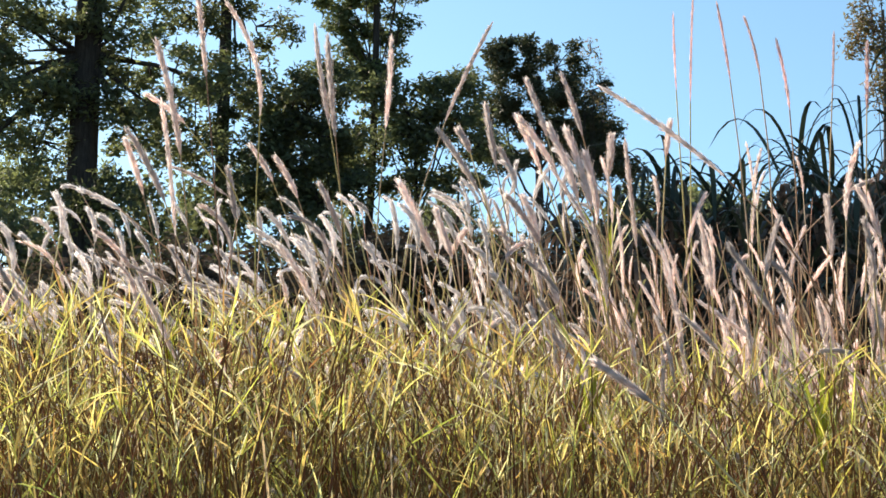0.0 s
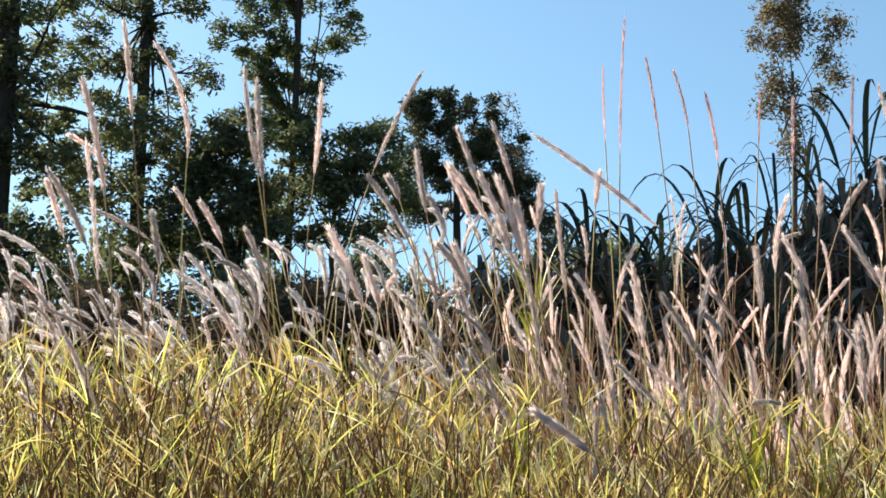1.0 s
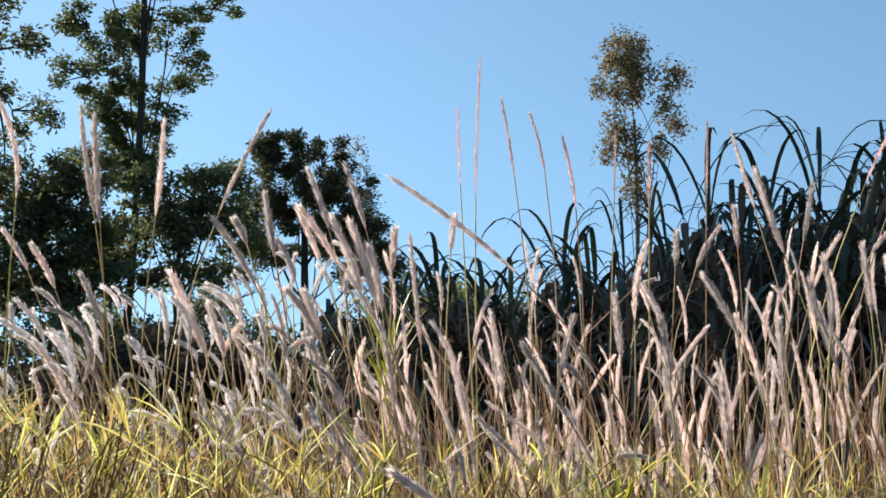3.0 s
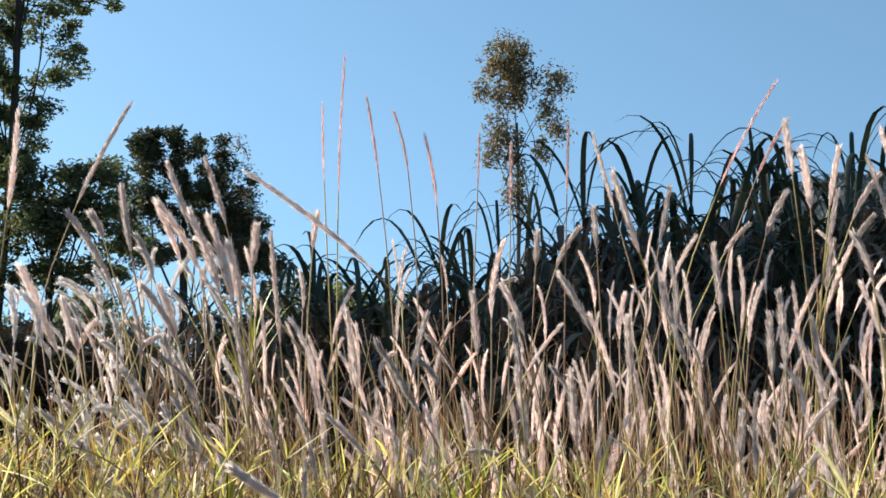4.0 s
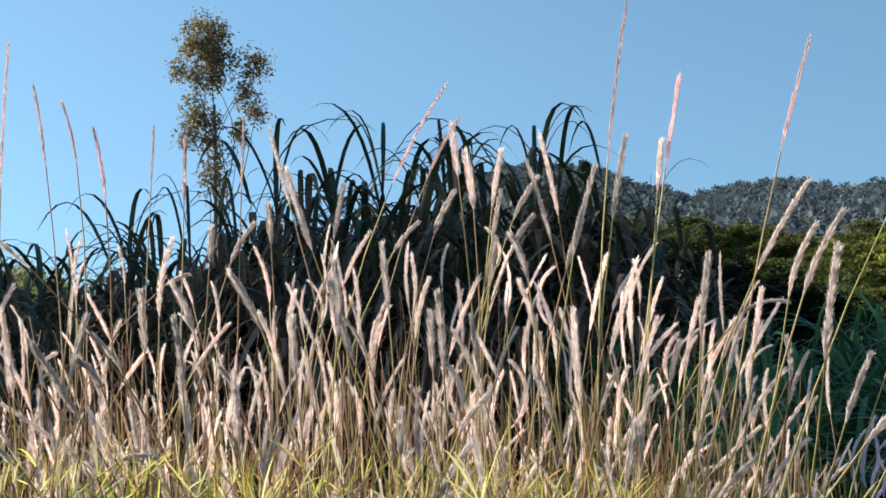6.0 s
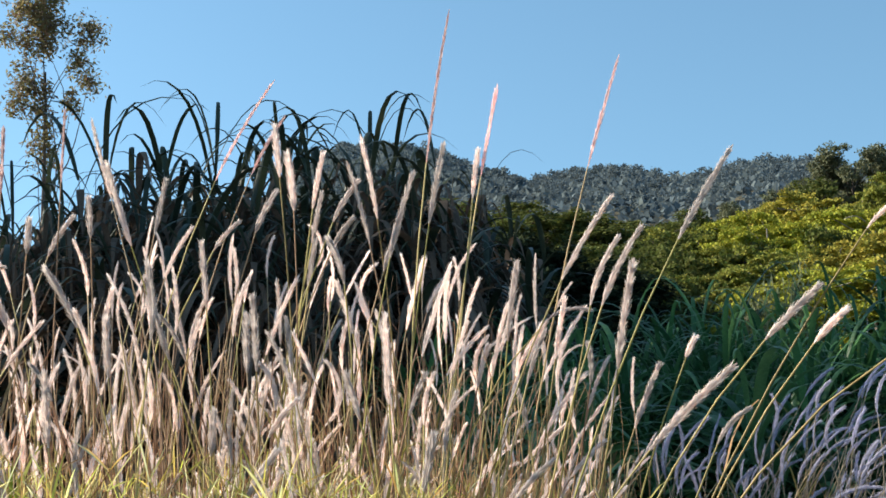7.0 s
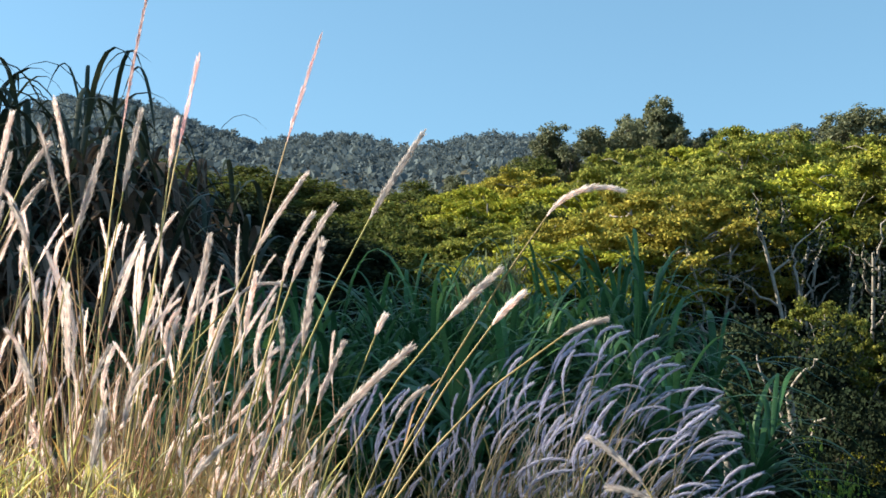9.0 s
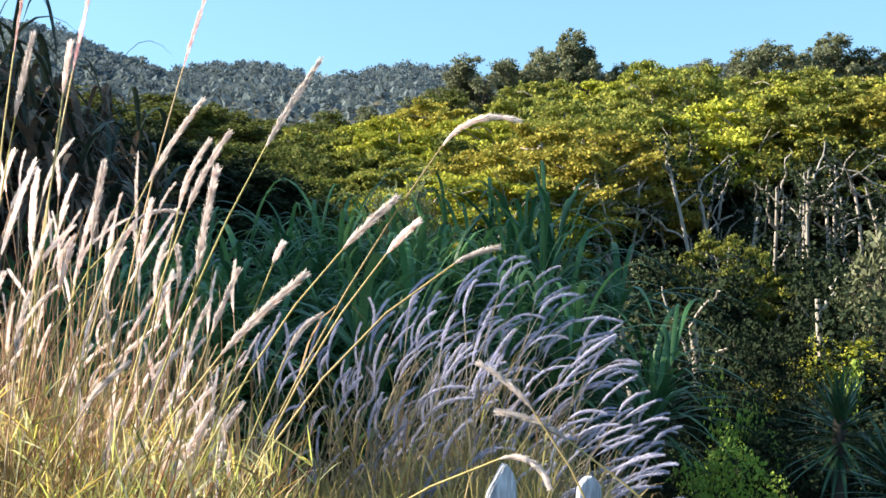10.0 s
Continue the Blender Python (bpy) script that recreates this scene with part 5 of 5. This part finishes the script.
# ---- low grass ----
def low_grass(n, b0, b1, d0, d1, top, name, label, material, seed, width=0.007, low=0.35, bend=1.0, tuft=5):
    """Tangled blades in tufts: some upright, many bent over and crossing."""
    r = np.random.default_rng(seed)
    k = n // tuft
    b, d = np.repeat(r.uniform(b0, b1, k), tuft), np.repeat(np.sqrt(r.uniform(d0 ** 2, d1 ** 2, k)), tuft)
    n = k * tuft
    foot = polar(b, d)
    foot[:, :2] += r.normal(size=(n, 2)) * 0.03
    foot[:, 2] = ground_z(foot[:, 0], foot[:, 1])
    tall = (EYE + d * np.tan(np.radians(np.array([top(x) for x in b])))) * np.repeat(r.uniform(0.84, 1.06, k), tuft)
    z = tall * (1 - low * r.uniform(0, 1, n) ** 0.8)
    az = r.uniform(0, 2 * math.pi, n)
    out = np.stack([np.cos(az), np.sin(az), np.zeros(n)], 1)
    h = z[:, None]
    q = r.uniform(0.02, 0.30, (n, 1)) * bend
    # the last third leaves the upright stem at an angle of its own and may fall over
    fall = r.uniform(0.0, 1.0, (n, 1)) ** 2 * 0.10 * bend
    up = np.array([0, 0, 1.0])
    sway = r.normal(size=(n, 3)) * [0.03, 0.03, 0]
    line = bezier(foot, foot + up * h * 0.55 + sway, foot + up * h * 1.02 + out * h * q * 0.35 + sway, foot + up * h * (1 - fall) + out * h * q, 9)
    turn = az + r.uniform(-1.2, 1.2, n)
    side = np.stack([-np.sin(turn), np.cos(turn), np.zeros(n)], 1)
    w = width * np.array([0.5, 0.6, 0.7, 0.85, 1, 1, 0.85, 0.5, 0.05]) * r.uniform(0.45, 1.35, (n, 1))
    tagged(new(name, mesh_of(name, *blades(line, side, w), material)), label, "grass", kind="stuff")


meadow_top = lambda b: float(np.interp(b, [-51, -48, -45, -40, -31, -22, -14, -6, 0, 8, 16, 26], [-16, -12, -8.5, -6.0, -4.4, -3.6, -2.8, -2.4, -1.6, -0.8, -0.5, -0.4]))
low_grass(11500, -54, 27, 2.4, 3.9, lambda b: meadow_top(b) - 0.3, "low_grass", "low yellow-green grass in front of the plumes", BLADE, 51, width=0.003, low=0.5, bend=1.0)
low_grass(3200, -56, -38, 2.3, 3.6, lambda b: meadow_top(b) + 1.2, "low_grass", "low yellow-green grass at the open end of the stand", BLADE, 58, width=0.0042, low=0.45, bend=0.9)
low_grass(2600, -50, 27, 2.2, 3.9, lambda b: meadow_top(b) + 1.0, "dry_low_grass", "dry straw-coloured grass blades among the green", DRY_BLADE, 52, width=0.0042)
low_grass(4000, -44, 27, 3.6, 6.0, lambda b: min(top_line(b) - 8, -1.0), "undergrowth_grass", "dry leafy undergrowth between the grass stems", DRY_BLADE, 53, width=0.008)
low_grass(4500, -64, -40, 4.6, 7.0, lambda b: shade_top(b) - 6.5, "shaded_grass", "olive leafy grass at the foot of the shaded clump", SHADE_BLADE, 54, width=0.008)


def leafy_stems(n, b0, b1, d0, d1, top, name, label, seed, per=10):
    """Wiry stems with many short leaves that stand out at all angles."""
    r = np.random.default_rng(seed)
    b, d = r.uniform(b0, b1, n), np.sqrt(r.uniform(d0 ** 2, d1 ** 2, n))
    foot = polar(b, d)
    foot[:, 2] = ground_z(foot[:, 0], foot[:, 1])
    h = ((EYE + d * np.tan(np.radians(np.array([top(x) for x in b])))) * r.uniform(0.82, 1.06, n))[:, None]
    lean = r.normal(size=(n, 3)) * [0.14, 0.14, 0]
    up = np.array([0, 0, 1.0])
    stem = bezier(foot, foot + up * h * 0.4, foot + (up + lean * 0.4) * h * 0.75, foot + (up + lean) * h, 8)
    i = r.integers(4, 8, (n, per))
    a = stem[np.arange(n)[:, None], i].reshape(-1, 3)
    m = len(a)
    az, el = r.uniform(0, 2 * math.pi, m), np.radians(r.uniform(30, 85, m))
    out = np.stack([np.cos(az) * np.cos(el), np.sin(az) * np.cos(el), np.sin(el)], 1)
    ln = r.uniform(0.04, 0.15, (m, 1))
    sag = r.uniform(0, 0.6, (m, 1)) * [0, 0, 1]
    line = bezier(a, a + out * ln * 0.35, a + out * ln * 0.7 - sag * ln * 0.15, a + out * ln - sag * ln * 0.6, 5)
    side = unit(np.cross(out, r.normal(size=(m, 3))))
    w = np.array([0.5, 1.0, 1.0, 0.7, 0.06]) * r.uniform(0.0015, 0.0044, (m, 1))
    root = thing(name, label, "grass", kind="stuff")
    tagged(part("stems", mesh_of("stems", *tubes(stem, np.linspace(0.0036, 0.0014, 8), 3), RUSSET), root), kind="stuff")
    tagged(part("leaves", mesh_of("leaves", *blades(line, side, w), BLADE), root), kind="stuff")


leafy_stems(3600, -53, 27, 2.4, 4.0, lambda b: meadow_top(b) - 0.4, "leafy_grass", "tangled leafy yellow-green grass with reddish stems", 57, per=14)


# ---- bright reed shoots ----
def reed_shoot(bearing, distance, top, size, seed):
    r = np.random.default_rng(seed)
    p = polar(bearing, distance)
    root = thing("reed_shoot", "bright yellow-green leafy reed shoot among the grass", "reed", "reed shoots", at=(p[0], p[1], float(ground_z(p[0], p[1]))))
    neck = top - size
    part("stem", mesh_of("stem", *tubes(bezier((0, 0, 0), (0.02, 0, neck * 0.3), (0, 0.02, neck * 0.7), (0, 0, neck), 8)[None], np.linspace(0.005, 0.003, 8), 5), STEM_GREEN, True), root)
    n = 13
    az = r.uniform(0, 2 * math.pi, n)
    for i in range(n):
        out = np.array([math.cos(az[i]), math.sin(az[i]), 0])
        a = np.array([0, 0, neck - r.uniform(0.0, 0.55) * size * 1.3])
        ln, s = size * r.uniform(0.6, 1.15), r.uniform(0.2, 0.6)
        line = bezier(a, a + (out * s * 0.2 + [0, 0, 0.4]) * ln, a + (out * s * 0.6 + [0, 0, 0.75]) * ln, a + (out * s + [0, 0, r.uniform(0.7, 1)]) * ln, 6)
        part("leaf", mesh_of("leaf", *blades(line[None], np.array([[-out[1], out[0], 0]]), np.array([0.008, 0.011, 0.011, 0.009, 0.006, 0.001])), REED), root)


for i, (b, d, e, s) in enumerate([(-4.2, 4.2, 7.3, 0.26), (15.3, 3.6, 1.9, 0.22), (-13.6, 3.0, 1.2, 0.25), (-3.6, 3.2, 0.6, 0.2), (-16.4, 3.2, 0.3, 0.22), (-28.5, 3.4, -1.0, 0.25)]):
    reed_shoot(b, d, height_at(e, d), s, 200 + i)


# ---- posts beside the shaded clump ----
def post(bearing, distance, top, seed):
    p = polar(bearing, distance)
    z0 = float(ground_z(p[0], p[1]))
    h = top - z0
    bm = bmesh.new()
    w, t = 0.042, 0.016
    if seed:  # rounded top
        outline = [(-w, -0.1), (w, -0.1), (w, h - 0.055)] + [(w * math.cos(a), h - 0.055 + 0.055 * math.sin(a)) for a in np.radians((30, 60, 90, 120, 150))] + [(-w, h - 0.055)]
    else:  # split to a crooked point
        outline = [(-w, -0.1), (w, -0.1), (w, h - 0.055), (w * 0.72, h - 0.02), (w * 0.35, h), (w * 0.1, h - 0.004), (-w * 0.35, h - 0.04), (-w * 0.75, h - 0.065), (-w, h - 0.085)]
    ring = [bm.verts.new((x, -t, z)) for x, z in outline]
    face = bm.faces.new(ring)
    ext = bmesh.ops.extrude_face_region(bm, geom=[face])
    bmesh.ops.translate(bm, vec=(0, 2 * t, 0), verts=[v for v in ext["geom"] if isinstance(v, bmesh.types.BMVert)])
    bmesh.ops.bevel(bm, geom=list(bm.edges), offset=0.005, segments=2, affect="EDGES")
    bmesh.ops.recalc_face_normals(bm, faces=bm.faces)
    me = bpy.data.meshes.new("post")
    bm.to_mesh(me)
    bm.free()
    me.materials.append(PAINT)
    ob = new("post", me)
    ob.matrix_basis = pose(p[0], p[1], z0, 0, 3 if seed else -2, bearing + 20)
    tagged(ob, "weathered whitish post with a rounded top in the grass" if seed else "weathered whitish post split to a crooked point in the grass", "post", "posts")


post(-55.3, 3.7, height_at(-5.9, 3.7), 0)
post(-57.2, 4.6, height_at(-6.8, 4.6), 1)
